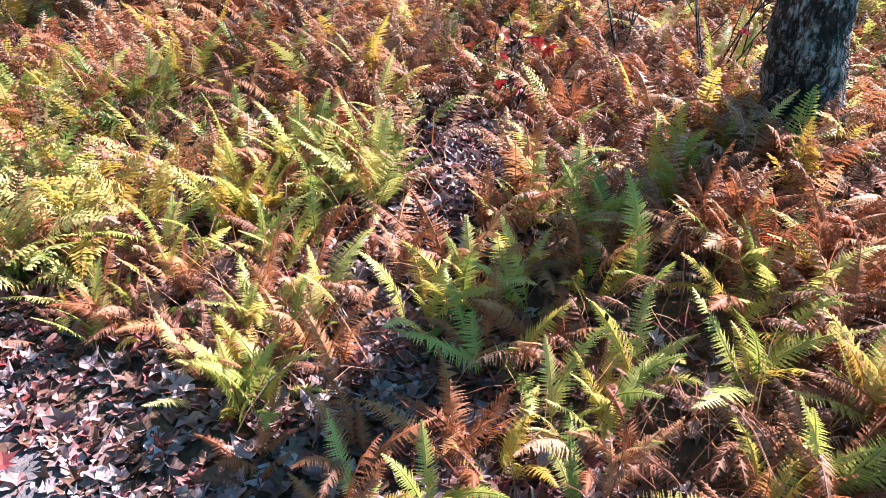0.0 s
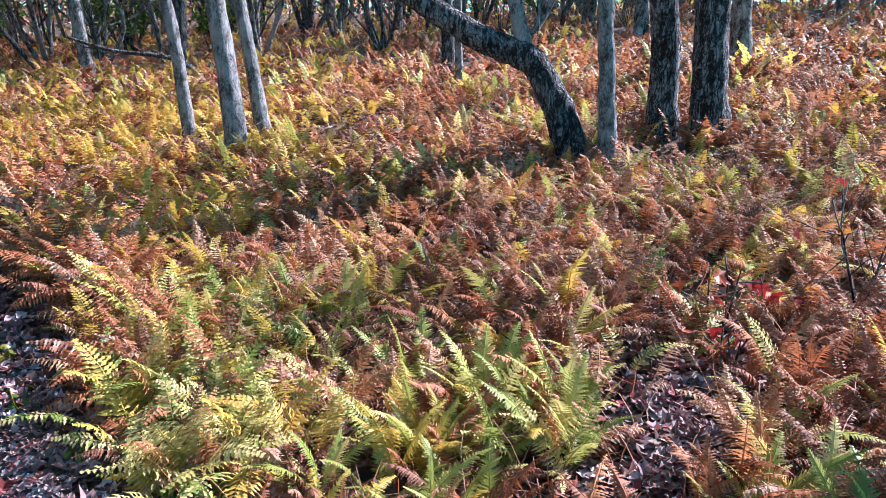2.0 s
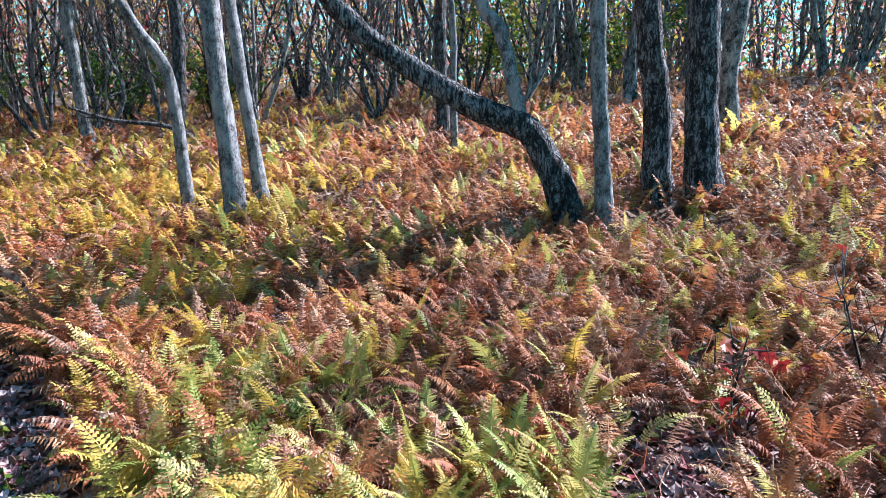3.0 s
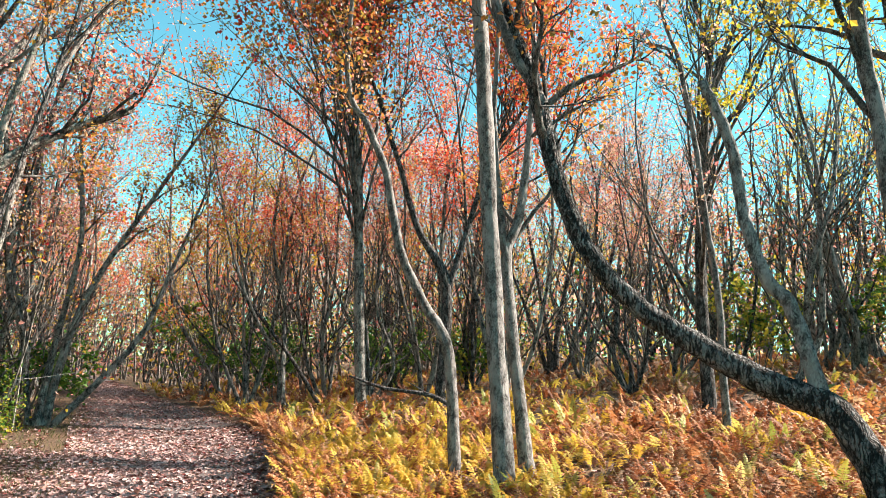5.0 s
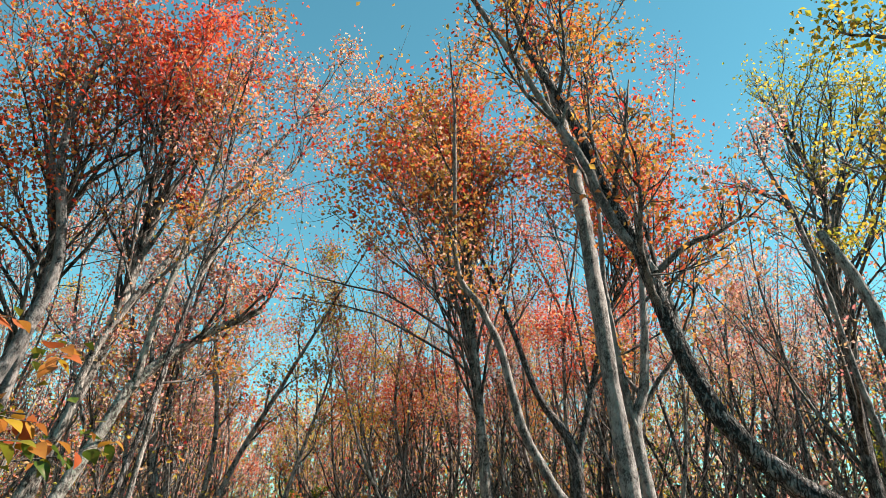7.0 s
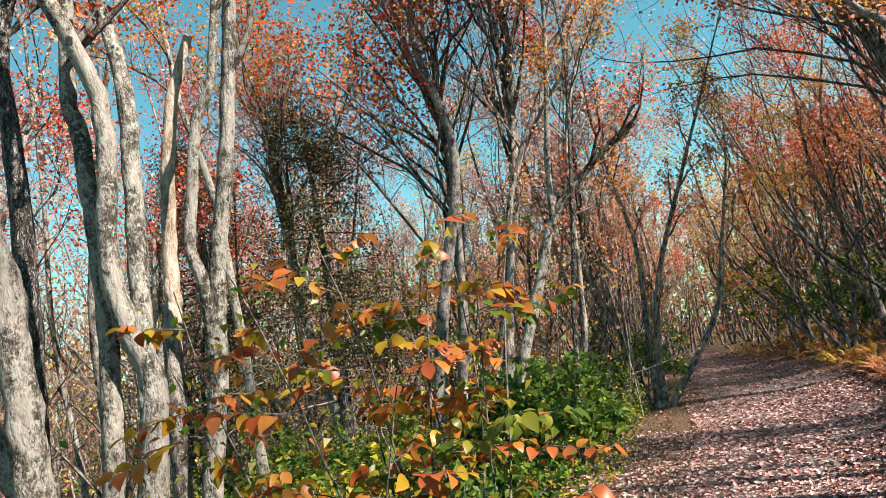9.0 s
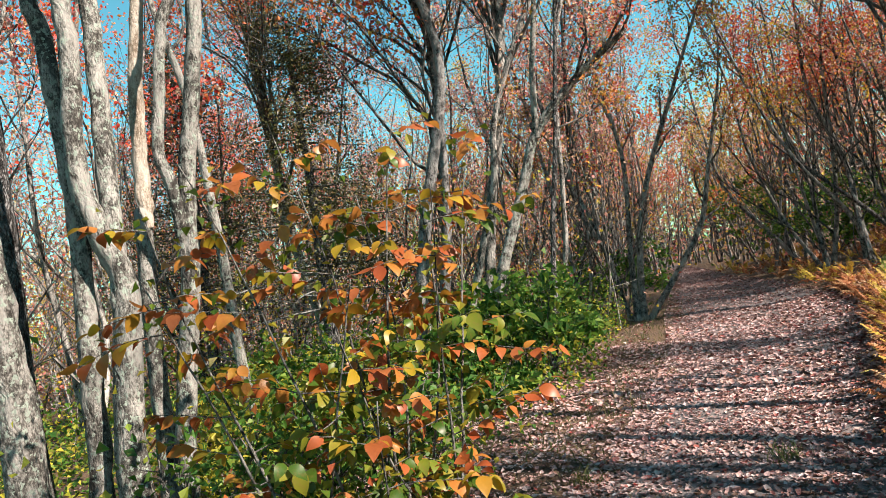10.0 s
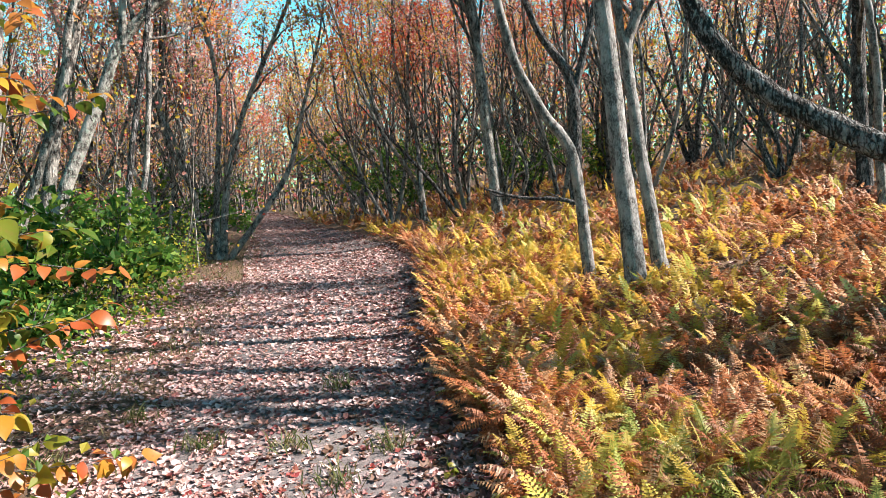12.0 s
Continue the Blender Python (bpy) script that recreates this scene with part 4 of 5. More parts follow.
shrub("green_shrub", "leafy dark green shrub at the path's edge", -2.5, 11.0, 71, 1.1, 1.6, ("GREEN",), 2400, 0.11)
shrub("green_shrub", "broad-leaved deep green shrub round a thin trunk", -2.1, 9.8, 88, 1.0, 1.5, ("GREEN",), 800, 0.15, 9, 0.55)
shrub("green_shrub", "broad-leaved green shrub beside the leaning trunk", -3.0, 9.4, 89, 0.8, 1.5, ("GREEN",), 700, 0.15, 7, 0.5)
shrub("green_shrub", "low green shrub in shade beside the path", -2.55, 9.0, 72, 0.7, 0.6, ("GREEN",), 700, 0.11)
shrub("green_shrub", "low broad-leaved green plants beside a leaning trunk", -2.75, 9.9, 86, 0.8, 0.45, ("GREEN",), 700, 0.13, 8)
shrub("green_shrub", "knee-high green plants between trunks", -2.2, 9.2, 87, 0.5, 0.4, ("GREEN",), 260, 0.13, 7)
shrub("green_shrub", "bright green bush among grey stems", -4.6, 8.6, 73, 1.2, 1.5, ("GREEN", "LIME"), 1500, 0.10)
shrub("green_shrub", "yellow-green undergrowth bush behind the sapling", -3.6, 6.6, 74, 1.0, 1.1, ("LIME", "GREEN"), 1300, 0.09)
shrub("green_shrub", "leafy green bush where the path bends", 4.1, 33, 75, 1.9, 3.8, ("GREEN", "LIME"), 2600, 0.14)
shrub("green_shrub", "leafy green bush under grey stems", 5.0, 25.5, 76, 1.3, 2.6, ("GREEN",), 1800, 0.14)
shrub("green_shrub", "green bush in the wood above the ferns", 11.5, 22, 77, 1.4, 2.4, ("GREEN", "LIME"), 1400, 0.14)
shrub("green_shrub", "green bush far up the bank", 16.5, 14, 78, 1.4, 3.0, ("LIME", "GREEN"), 1600, 0.14)
shrub("green_shrub", "green bush beyond the leaning stem", -1.6, 19.5, 79, 1.3, 2.0, ("GREEN",), 1500, 0.13)
shrub("green_shrub", "low green bush among maples", -5.8, 9.8, 80, 1.2, 1.3, ("GREEN", "LIME"), 1300, 0.10)
shrub("green_shrub", "dense green bush behind the beech", -2.2, 4.3, 84, 0.7, 1.25, ("GREEN",), 1000, 0.075)
shrub("green_shrub", "low green bush beside the beech", -2.7, 3.5, 85, 0.6, 0.9, ("GREEN",), 700, 0.07)
shrub("green_shrub", "low mixed bush below the pale maples", -4.4, 5.4, 81, 0.9, 0.8, ("LIME", "GREEN"), 900, 0.08)
shrub("green_shrub", "green bush deep in the wood", 9.5, 24, 82, 1.5, 2.4, ("GREEN",), 1400, 0.14)
shrub("green_shrub", "green bush by a far trunk", 20, 12, 83, 1.5, 3.0, ("GREEN", "LIME"), 1400, 0.14)


def oval_leaf(name, mat, length=0.1, width=0.055, bend=0.012):
    """A pointed oval leaf with a keel, lying along +y."""
    u = np.linspace(0, 1, 8)
    w = np.sin(np.pi * u ** 0.82) * width / 2 * (1 + 0.06 * np.cos(u * 40))
    z = -bend * 3 * (u - 0.4) ** 2
    mid = np.stack([0 * u, u * length, z], -1)
    l = mid + np.stack([-w, 0 * u, w * 0.14], -1)
    r = mid + np.stack([w, 0 * u, w * 0.14], -1)
    g = Geo()
    n = len(u)
    i = np.arange(n - 1)
    g.add(np.vstack([mid, l, r]), np.vstack([np.stack([i, i + 1, n + i + 1, n + i], -1), np.stack([i, 2 * n + i, 2 * n + i + 1, i + 1], -1)]))
    return g.mesh(name, mat, True)


def lobed_leaf(name, mat, size=0.09):
    """A three-lobed maple leaf with pointed lobes."""
    ang = np.radians([-90, -60, -20, -5, 15, 32, 55, 72, 90, 108, 125, 148, 165, 185, 200, 240])
    rad = np.array([0.25, 0.5, 0.75, 0.55, 0.95, 0.5, 0.55, 0.8, 1.15, 0.8, 0.55, 0.5, 0.95, 0.55, 0.75, 0.5]) * size * 0.5
    v = np.stack([np.cos(ang) * rad, np.sin(ang) * rad + size * 0.3, 0.12 * np.abs(np.cos(ang)) * rad + 0.1 * np.sin(ang * 3) * rad], -1)
    g = Geo()
    k = len(v)
    g.add(np.vstack([[(0, size * 0.3, 0)], v]), None, [(0, 1 + i, 1 + (i + 1) % k) for i in range(k)])
    return g.mesh(name, mat)


OVALS = [oval_leaf("leaf", LEAF_GREEN, 0.10, 0.062), oval_leaf("leaf", LEAF_AMBER, 0.105, 0.066, 0.02), oval_leaf("leaf", LEAF_AMBER, 0.09, 0.06, -0.012), oval_leaf("leaf", LEAF_GREEN, 0.09, 0.056, 0.02), oval_leaf("leaf", LEAF_YELLOW, 0.10, 0.063, 0.014)]


def beech_sapling(x, y, seed, stems, amber_share, label):
    """A young beech at the path's edge: slanting stems, level sprays, leaves lying two-ranked along each twig."""
    rng = np.random.default_rng(seed)
    root = thing("beech_sapling", (x, y, float(height(x, y))), label, "sapling", "saplings at the path's edge")
    count, inner = 0, []
    for tall, dx, dy in stems:
        w = shoot(rng, (dx * 0.1, dy * 0.1, -0.05), (dx, dy, 1), tall, 12, 0.25, 0.06)
        g = Geo()
        tube(g, w, np.linspace(0.011, 0.003, 13), 6)
        stem = part("stem", g.mesh("stem", TWIG, True), root)
        n = max(5, int(tall * 4.2))
        for k in reversed(range(n)):
            f = 0.16 + 0.84 * (k + 0.5) / n
            i = min(int(f * 12), 11)
            b = k * 2.4 + rng.normal(0, 0.4)
            L = (0.78 - 0.42 * f) * rng.uniform(0.75, 1.15)
            t = shoot(rng, w[i], (math.cos(b), math.sin(b), 0.22), L, 6, -0.12, 0.09)
            g = Geo()
            tube(g, t, np.linspace(0.004, 0.0015, 7), 4)
            part("twig", g.mesh("twig", TWIG), stem)
            inner += [t[1], t[2], t[3], t[4]]
            turned = rng.random() < amber_share * (0.15 + 0.95 * f)
            along = math.degrees(math.atan2(t[-1][1] - t[0][1], t[-1][0] - t[0][0])) - 90
            m_leaves = 5 + int(L * 10)
            for j in range(m_leaves):
                if count >= 300:
                    break
                q = 0.25 + 0.75 * j / (m_leaves - 1)
                c = min(int(q * 6), 5)
                p = t[c] + (t[c + 1] - t[c]) * (q * 6 - c)
                hue = rng.random()
                kind = (1 if hue < 0.46 else 2 if hue < 0.74 else 4) if turned else (0 if hue < 0.42 else 3 if hue < 0.76 else 4 if hue < 0.86 else 1)
                head = along + (52 if j % 2 else -52) * (j < m_leaves - 1) + rng.normal(0, 14)
                part("leaf", OVALS[kind], root, "", pose(*p, rng.normal(-36, 24), rng.normal(0, 30), head) @ Matrix.Scale(rng.uniform(0.8, 1.3), 4))
                count += 1
    v, t = kites(rng, np.array(inner)[rng.integers(0, len(inner), 260)], 0.06, 0.08, 0.5)
    g = Geo()
    g.add(v, None, t, np.tile((rng.random(260) < 0.15).astype(int), 2))
    tagged(part("foliage", g.mesh("foliage", [LEAF_GREEN, LEAF_AMBER]), root, "small green and amber inner leaves"), kind="stuff")


beech_sapling(-1.55, 3.2, 91, ((3.0, 0.06, 0.05), (2.7, -0.16, -0.05), (2.4, 0.2, 0.1)), 0.85, "young beech with amber, yellow and green leaves beside the path")
beech_sapling(-1.85, 3.1, 92, ((2.6, -0.1, 0.05), (2.2, -0.24, -0.1), (1.9, 0.1, -0.15)), 0.95, "young beech with orange and green leaves by pale maples")
beech_sapling(-1.3, 3.4, 93, ((2.8, 0.06, 0.08), (2.3, 0.2, 0.0), (1.7, 0.1, -0.2)), 0.85, "slender young beech with amber-tipped sprays at the path")
beech_sapling(-1.6, 3.5, 95, ((2.9, -0.06, 0.0), (2.6, 0.12, 0.1), (2.1, -0.24, 0.1)), 0.85, "young beech with copper leaves on its upper sprays")
beech_sapling(-1.6, 2.95, 94, ((1.3, 0.25, 0.0), (1.1, -0.3, 0.1), (0.9, 0.1, -0.3), (0.8, -0.1, 0.3)), 0.3, "low young beech with yellow-green leaves at the path")
MAPLE_LEAF = lobed_leaf("leaf", LEAF_MAPLE)
MAPLE_GOLD = lobed_leaf("leaf", LEAF_AMBER)


def seedling(x, y, seed, tall, n, label, gold=0.2, stems=3):
    rng = np.random.default_rng(seed)
    z = float(height(x, y))
    root = thing("maple_seedling", (x, y, z), label, "seedling", "maple seedlings in the ferns")
    ways = []
    for s in range(stems):
        a = s * 6.28 / stems + rng.random()
        w = shoot(rng, (0, 0, -0.03), (math.cos(a) * 0.35, math.sin(a) * 0.35, 1), tall * rng.uniform(0.7, 1), 6, 0.2, 0.1)
        g = Geo()
        tube(g, w, np.linspace(0.007, 0.003, 7), 5)
        for _ in range(3):
            i = rng.integers(2, 6)
            b = shoot(rng, w[i], unit(rng.standard_normal(3) + (0, 0, 0.6)), tall * 0.35, 3, 0.1, 0.1)
            tube(g, b, np.linspace(0.004, 0.002, 4), 4)
            ways.append(b)
        ways.append(w[3:])
        part("stem", g.mesh("stem", TWIG, True), root)
    for k in range(n):
        w = ways[int(rng.integers(0, len(ways)))]
        p = w[-1 - int(rng.integers(0, 2))] + rng.standard_normal(3) * 0.03
        m = pose(*p, rng.normal(-30, 25), rng.normal(0, 25), rng.uniform(0, 360)) @ Matrix.Scale(rng.uniform(0.9, 1.4), 4)
        part("leaf", MAPLE_GOLD if rng.random() < gold else MAPLE_LEAF, root, "", m)


seedling(3.95, 0.85, 101, 0.85, 16, "twiggy maple seedling with a few orange leaves", 0.5, 4)
seedling(3.3, 1.25, 102, 0.5, 16, "low maple seedling with crimson leaves", 0.1)
seedling(2.95, 1.05, 103, 0.3, 10, "tiny maple seedling with dark red leaves", 0.0)
seedling(3.7, 0.3, 104, 0.8, 12, "bare-stemmed maple seedling with scattered orange leaves", 0.5, 5)
seedling(2.45, 1.75, 105, 0.3, 7, "small crimson maple seedling under ferns", 0.0)


def fallen(name, a, b, r, label, seed):
    rng = np.random.default_rng(seed)
    a, b = np.array(a), np.array(b)
    root = thing(name, tuple(a), label, "deadwood")
    w = spline([(*(a + (b - a) * f + rng.normal(0, 0.06, 3)), r * (1 - 0.6 * f)) for f in (0, 0.33, 0.66, 1)], 16)
    g = Geo()
    tube(g, w[:, :3], w[:, 3], 8, rng, 0.06)
    for _ in range(4):
        i = rng.integers(5, 15)
        tube(g, shoot(rng, w[i, :3], unit(rng.standard_normal(3) + (0, 0, 0.5)), 0.7, 3, 0.1, 0.15), np.linspace(r * 0.35, 0.008, 4), 5)
    part("log", g.mesh("log", BARK_DARK, True, a), root)


fallen("fallen_branch", (5.7, 19.4, 0.45), (3.0, 20.0, 4.0), 0.07, "dead branch propped slanting among stems", 111)
fallen("fallen_branch", (7.6, 14.2, 0.72), (5.0, 15.6, 1.5), 0.06, "dead dark branch fallen above the ferns", 112)
fallen("fallen_branch", (-4.6, 8.9, -0.05), (-6.4, 10.2, 0.5), 0.07, "rotting branch on the forest floor", 113)


def low_plant(x, y, seed, n, label):
    """A small herb: a few soft leaves on a short stalk."""
    rng = np.random.default_rng(seed)
    root = thing("low_plant", (x, y, float(height(x, y))), label, "plant", "herbs at the path's edge")
    for s in range(2):
        w = shoot(rng, (0, 0, -0.02), (rng.normal(0, 0.4), rng.normal(0, 0.4), 1), rng.uniform(0.1, 0.18), 4, 0.1, 0.15)
        g = Geo()
        tube(g, w, np.linspace(0.004, 0.002, 5), 4)
        part("stem", g.mesh("stem", LEAF_GREEN), root)
        for k in range(n):
            p = w[1 + k % 4]
            m = pose(*p, rng.normal(-10, 15), rng.normal(0, 18), k * 137 + rng.normal(0, 20)) @ Matrix.Scale(rng.uniform(0.35, 0.65), 4)
            part("leaf", OVALS[(0, 3)[k % 2]], root, "", m)


for k, (hx, hy) in enumerate(((1.02, 2.0), (0.95, 2.55), (1.12, 1.62), (1.22, 1.3), (0.9, 3.1), (1.35, 0.95), (1.5, 0.62), (0.98, 3.6))):
    low_plant(hx, hy, 161 + k, 6, "small soft green herb between dead leaves")


# ---- ferns ----
def frond_arrays(rng, pairs, teeth, droop, width, curl, rib=3, rise=1.3, full=0.8):
    """One frond, 1 long: a bowed midrib with cut leaflets in pairs, widest low on the blade. Grows up and out along +y."""
    g = Geo()
    u = np.linspace(0, 1, 9)
    a = rise - droop * u ** 1.6
    bow = rng.normal(0, 0.3)
    step = np.stack([bow * u, np.cos(a), np.sin(a)], -1) / 8
    mid = np.vstack([[(0, 0, 0)], np.cumsum((step[:-1] + step[1:]) / 2, 0)])
    if rib == 3:
        tube(g, mid, np.linspace(0.009, 0.003, 9), 3)
    elif rib == 1:
        s = np.linspace(0.007, 0.003, 5)[:, None] * (1, 0, 0)
        g.add(np.vstack([mid[::2] - s, mid[::2] + s]), [(i, i + 1, 6 + i, 5 + i) for i in range(4)])
    for k in range(pairs):
        f = 0.16 + 0.84 * (k + 0.5) / pairs
        p = np.array([np.interp(f, u, mid[:, j]) for j in range(3)])
        i = min(int(f * 8), 7)
        t = unit(mid[i + 1] - mid[i])
        nrm = unit(np.cross((1, 0, 0), t))
        L = width * (min(1, 0.45 + 2.4 * (f - 0.16)) * (1 - ((f - 0.1) / 0.93) ** 2.1) + 0.035) * rng.uniform(0.8, 1.12)
        for s in (-1, 1):
            if rng.random() < 0.05:
                continue
            d = unit(np.array((s, 0, 0)) + t * (0.22 + 0.3 * f + rng.normal(0, 0.09)) - nrm * rng.normal(0.05 + curl * 0.5, 0.08 + curl * 0.6))
            hw = 0.84 / pairs * 0.5 * (1.15 if teeth else full)
            e = np.cross(d, nrm) * hw
            if not teeth:
                tip = p + d * L - nrm * L * (0.15 + curl * 0.6)
                if pairs < 20:
                    g.add([p, p + d * L * 0.35 + e, tip, p + d * L * 0.35 - e], [(0, 1, 2, 3)])
                else:       # two lobes a side
                    c = p + d * L * 0.5 - nrm * L * (0.05 + curl * 0.2)
                    g.add([p, p + d * L * 0.28 + e, c + e * 0.35, c - e * 0.35, p + d * L * 0.28 - e, p + d * L * 0.7 + e * 0.75 - nrm * L * curl * 0.3, tip, p + d * L * 0.7 - e * 0.75 - nrm * L * curl * 0.3],
                          [(0, 1, 2, 3), (3, 2, 5, 7)], [(0, 3, 4), (7, 5, 6)])
                continue
            x = np.linspace(0, 1, teeth * 2 + 1)
            prof = (1 - x ** 1.5) * np.where(np.arange(len(x)) % 2, 1.1, 0.42) + 0.03
            lean = np.where(np.arange(len(x)) % 2, 0.35 / len(x), 0.0) * L
            c = p + d * (x * L)[:, None] - nrm * (x ** 2 * L * (0.15 + curl))[:, None]
            c = c + d * lean[:, None]
            g.add(np.vstack([c + e * prof[:, None], c - e * prof[:, None]]),
                  [(j, j + 1, len(x) + j + 1, len(x) + j) for j in range(len(x) - 1)])
    return g


def frond_mesh(seed, mat, pairs=33, teeth=4, droop=0.8, width=0.17, curl=0.0, rise=1.3):
    return frond_arrays(np.random.default_rng(seed), pairs, teeth, droop, width, curl, 3, rise).mesh("frond", mat)


FRONDS = [
    [frond_mesh(s, FERN[0], droop=d, rise=r) for s, d, r in ((1, 0.5, 1.25), (2, 1.0, 1.3), (3, 0.8, 1.05))],
    [frond_mesh(s, FERN[1], droop=d, curl=0.08, rise=r) for s, d, r in ((4, 0.6, 1.25), (5, 1.2, 1.3), (6, 0.9, 1.0))],
    [frond_mesh(s, FERN[2], droop=d, width=0.16, curl=0.3, rise=r) for s, d, r in ((7, 0.6, 1.3), (8, 1.3, 1.25), (9, 0.9, 0.95))],
    [frond_mesh(s, FERN[3], droop=d, width=0.14, curl=0.5, rise=r) for s, d, r in ((10, 0.8, 1.2), (11, 1.7, 1.2), (12, 1.2, 0.9))],
]


def fern_mix(x, y, rng):
    """Shares of green, gold, rust and umber ferns at a place."""
    g = 0.04 + 0.08 * (math.sin(x * 2.3 + y * 1.1) > 0.5) + 0.4 * math.exp(-((x - 1.45) / 0.65) ** 2 - 2 * max(0, y - 2.6) ** 2) + 1.2 * math.exp(-((x - 1.85) ** 2 + 0.4 * (y - 3.6) ** 2) / 0.06) + 1.9 * math.exp(-((x - 1.75) ** 2 + (y - 1.7) ** 2) / 0.55) + 0.25 * math.exp(-((x - 2.3) ** 2 + (y - 4.6) ** 2) / 0.8)
    g += 0.45 * math.exp(-((x - 1.6) ** 2 + (y + 0.2) ** 2) / 0.7) + 0.15 * math.exp(-((x - 5.0) ** 2 + (y - 2.0) ** 2) / 2) + 0.9 * math.exp(-((x - 4.6) ** 2 + (y + 0.2) ** 2) / 0.6)
    far = min(1, math.hypot(x, y) / 14)
    gold = 0.08 + (0.9 if x < y * 0.8 else 0.16) * far * (0.6 + 0.4 * math.sin(x * 0.9 + y * 0.5)) + 1.3 * math.exp(-((x - 2.7) ** 2 / 5 + (y - 10.0) ** 2 / 14)) + 0.15 * math.exp(-((x - 1.25) ** 2) / 0.15)
    w = np.array([g, gold, 0.65 + 0.2 * math.sin(x * 1.3 - y), 0.5])
    return int(rng.choice(4, p=w / w.sum()))


def fern_edge(y):
    return path_mid(y) + path_half(y) + np.interp(y, [-1, 0.5, 1.2, 2.2, 3, 4, 6], [0.06, 0.05, 0.07, 0.12, 0.2, 0.22, 0.1])


def hollow(x, y):
    """How bare the leaf-filled hollow between the ferns is at a place."""
    f = min(1, max(0, ((x - 1.25) * 2.05 + (y - 0.6) * 0.75) / (2.05 ** 2 + 0.75 ** 2)))
    d = math.hypot(x - 1.25 - 2.05 * f, y - 0.6 - 0.75 * f)
    return 0.8 * math.exp(-(d / 0.24) ** 2)


def near_ferns():
    rng = np.random.default_rng(121)
    names = ("green fern with toothed upright fronds on the bank", "yellowing fern with arched fronds on the bank", "withered rust-brown fern on the bank", "shrivelled dark brown fern on the bank")
    made = 0
    while made < 298:
        x, y = rng.uniform(0.65, 4.4), rng.uniform(-1.2, 5.4)
        if x < fern_edge(y) - 0.05 or math.hypot(x, y) > 3.8 or math.hypot(x - 3.42, y + 0.3) < 0.3 or (math.hypot(x, y) > 2.7 and rng.random() < 0.5):
            continue
        if rng.random() < hollow(x, y):
            continue
        kind = fern_mix(x, y, rng)
        root = thing("fern", (x, y, float(height(x, y)) - 0.01), names[kind], "fern", "ferns of the bank")
        n = int(rng.integers(5, 8))
        for k in range(n):
            kk = kind if rng.random() < 0.85 else min(3, kind + 1)
            me = FRONDS[kk][int(rng.integers(0, 3))]
            s = rng.uniform(0.24, 0.46) * (0.95, 0.95, 1.0, 0.9)[kk] * min(1.0, 0.66 + 0.3 * (x - fern_edge(y)))
            part("frond", me, root, "", pose(rng.normal(0, 0.03), rng.normal(0, 0.03), 0, rng.normal(0, 10), rng.normal(0, 9), k * 360 / n + rng.normal(0, 25)) @ Matrix.Scale(s, 4))
        made += 1


near_ferns()


def fern_field():
    """The ferns farther up the bank, too many to count."""
    rng = np.random.default_rng(131)
    protos = []
    for pairs, rib, full in ((24, 1, 1.0), (15, 1, 1.1), (8, 0, 1.5)):
        row = []
        for k in range(4):
            row.append([])
            for s in range(3):
                g = frond_arrays(np.random.default_rng(200 + k * 10 + s), pairs, 0, (0.6, 0.7, 0.8, 1.0)[k] + 0.4 * s, (0.2, 0.21, 0.19, 0.17)[k], (0, 0.1, 0.3, 0.5)[k], rib, (1.3, 1.2, 1.0)[s], full)
                row[k].append((np.concatenate(g.v), np.concatenate(g.q), np.concatenate(g.t) if g.t else None))
        protos.append(row)
    for name, count, near, far, detail in (("near_fern_bed", 4400, 2.3, 6.0, 0), ("fern_bed", 10400, 4.9, 12.0, 1), ("fern_fringe", 2200, 0.0, 0.0, 1), ("far_fern_bed", 11000, 11.0, 38.0, 2)):
        big, made = Geo(), 0
        while made < count:
            d = math.sqrt(rng.uniform(near ** 2, far ** 2)) if detail < 2 else near + (far - near) * rng.random() ** 1.3
            az = radians(rng.uniform(2, 112) if detail else rng.uniform(5, 128))
            x, y = d * math.sin(az), d * math.cos(az)
            if name == "fern_fringe":
                y = -1.0 + 18 * rng.random() ** 1.3
                x = float(fern_edge(y)) + rng.uniform(0.0, 0.4)
                d = 4.0 if y < 5 else 9.0
                if rng.random() < 0.2:
                    continue
            if x < fern_edge(y) or math.hypot(x, y + 0.2) < 2.5:
                continue
            if detail == 0 and (rng.random() < hollow(x, y) or rng.random() < 0.75 * math.exp(-(max(0, d - 1.0) / 1.3) ** 2)):
                continue
            if rng.random() < 0.85 * math.exp(-((x - 5.2) ** 2 + (y - 6.6) ** 2) / 0.8):
                continue
            kind = fern_mix(x, y, rng)
            if (detail == 0 and kind == 0 and rng.random() < 0.15) or (name == "fern_fringe" and kind < 2 and y > 2.8 and rng.random() < 0.6):
                kind = 2
            z = float(height(x, y))
            n, tone = 4, rng.random()
            for k in range(n):
                v, q, t = protos[0 if d < 5.5 else detail][kind][int(rng.integers(0, 3))]
                s = rng.uniform(0.24, 0.4) * (1.0, 1.12, 1.5)[detail] * (1.15 if name == "fern_fringe" else 1.0)
                m = pose(x + rng.normal(0, 0.06), y + rng.normal(0, 0.06), z - 0.01, rng.normal(0, 12), rng.normal(0, 12), k * 90 + rng.normal(0, 30)) @ Matrix.Scale(s, 4)
                a = np.array(m)
                big.add(v @ a[:3, :3].T + a[:3, 3], q, t, kind, tone + rng.random() * 0.25)
            made += n
        tagged(new(name, big.mesh(name, FERN)), "bank of gold and rust-brown autumn ferns", "ferns", kind="stuff")


fern_field()


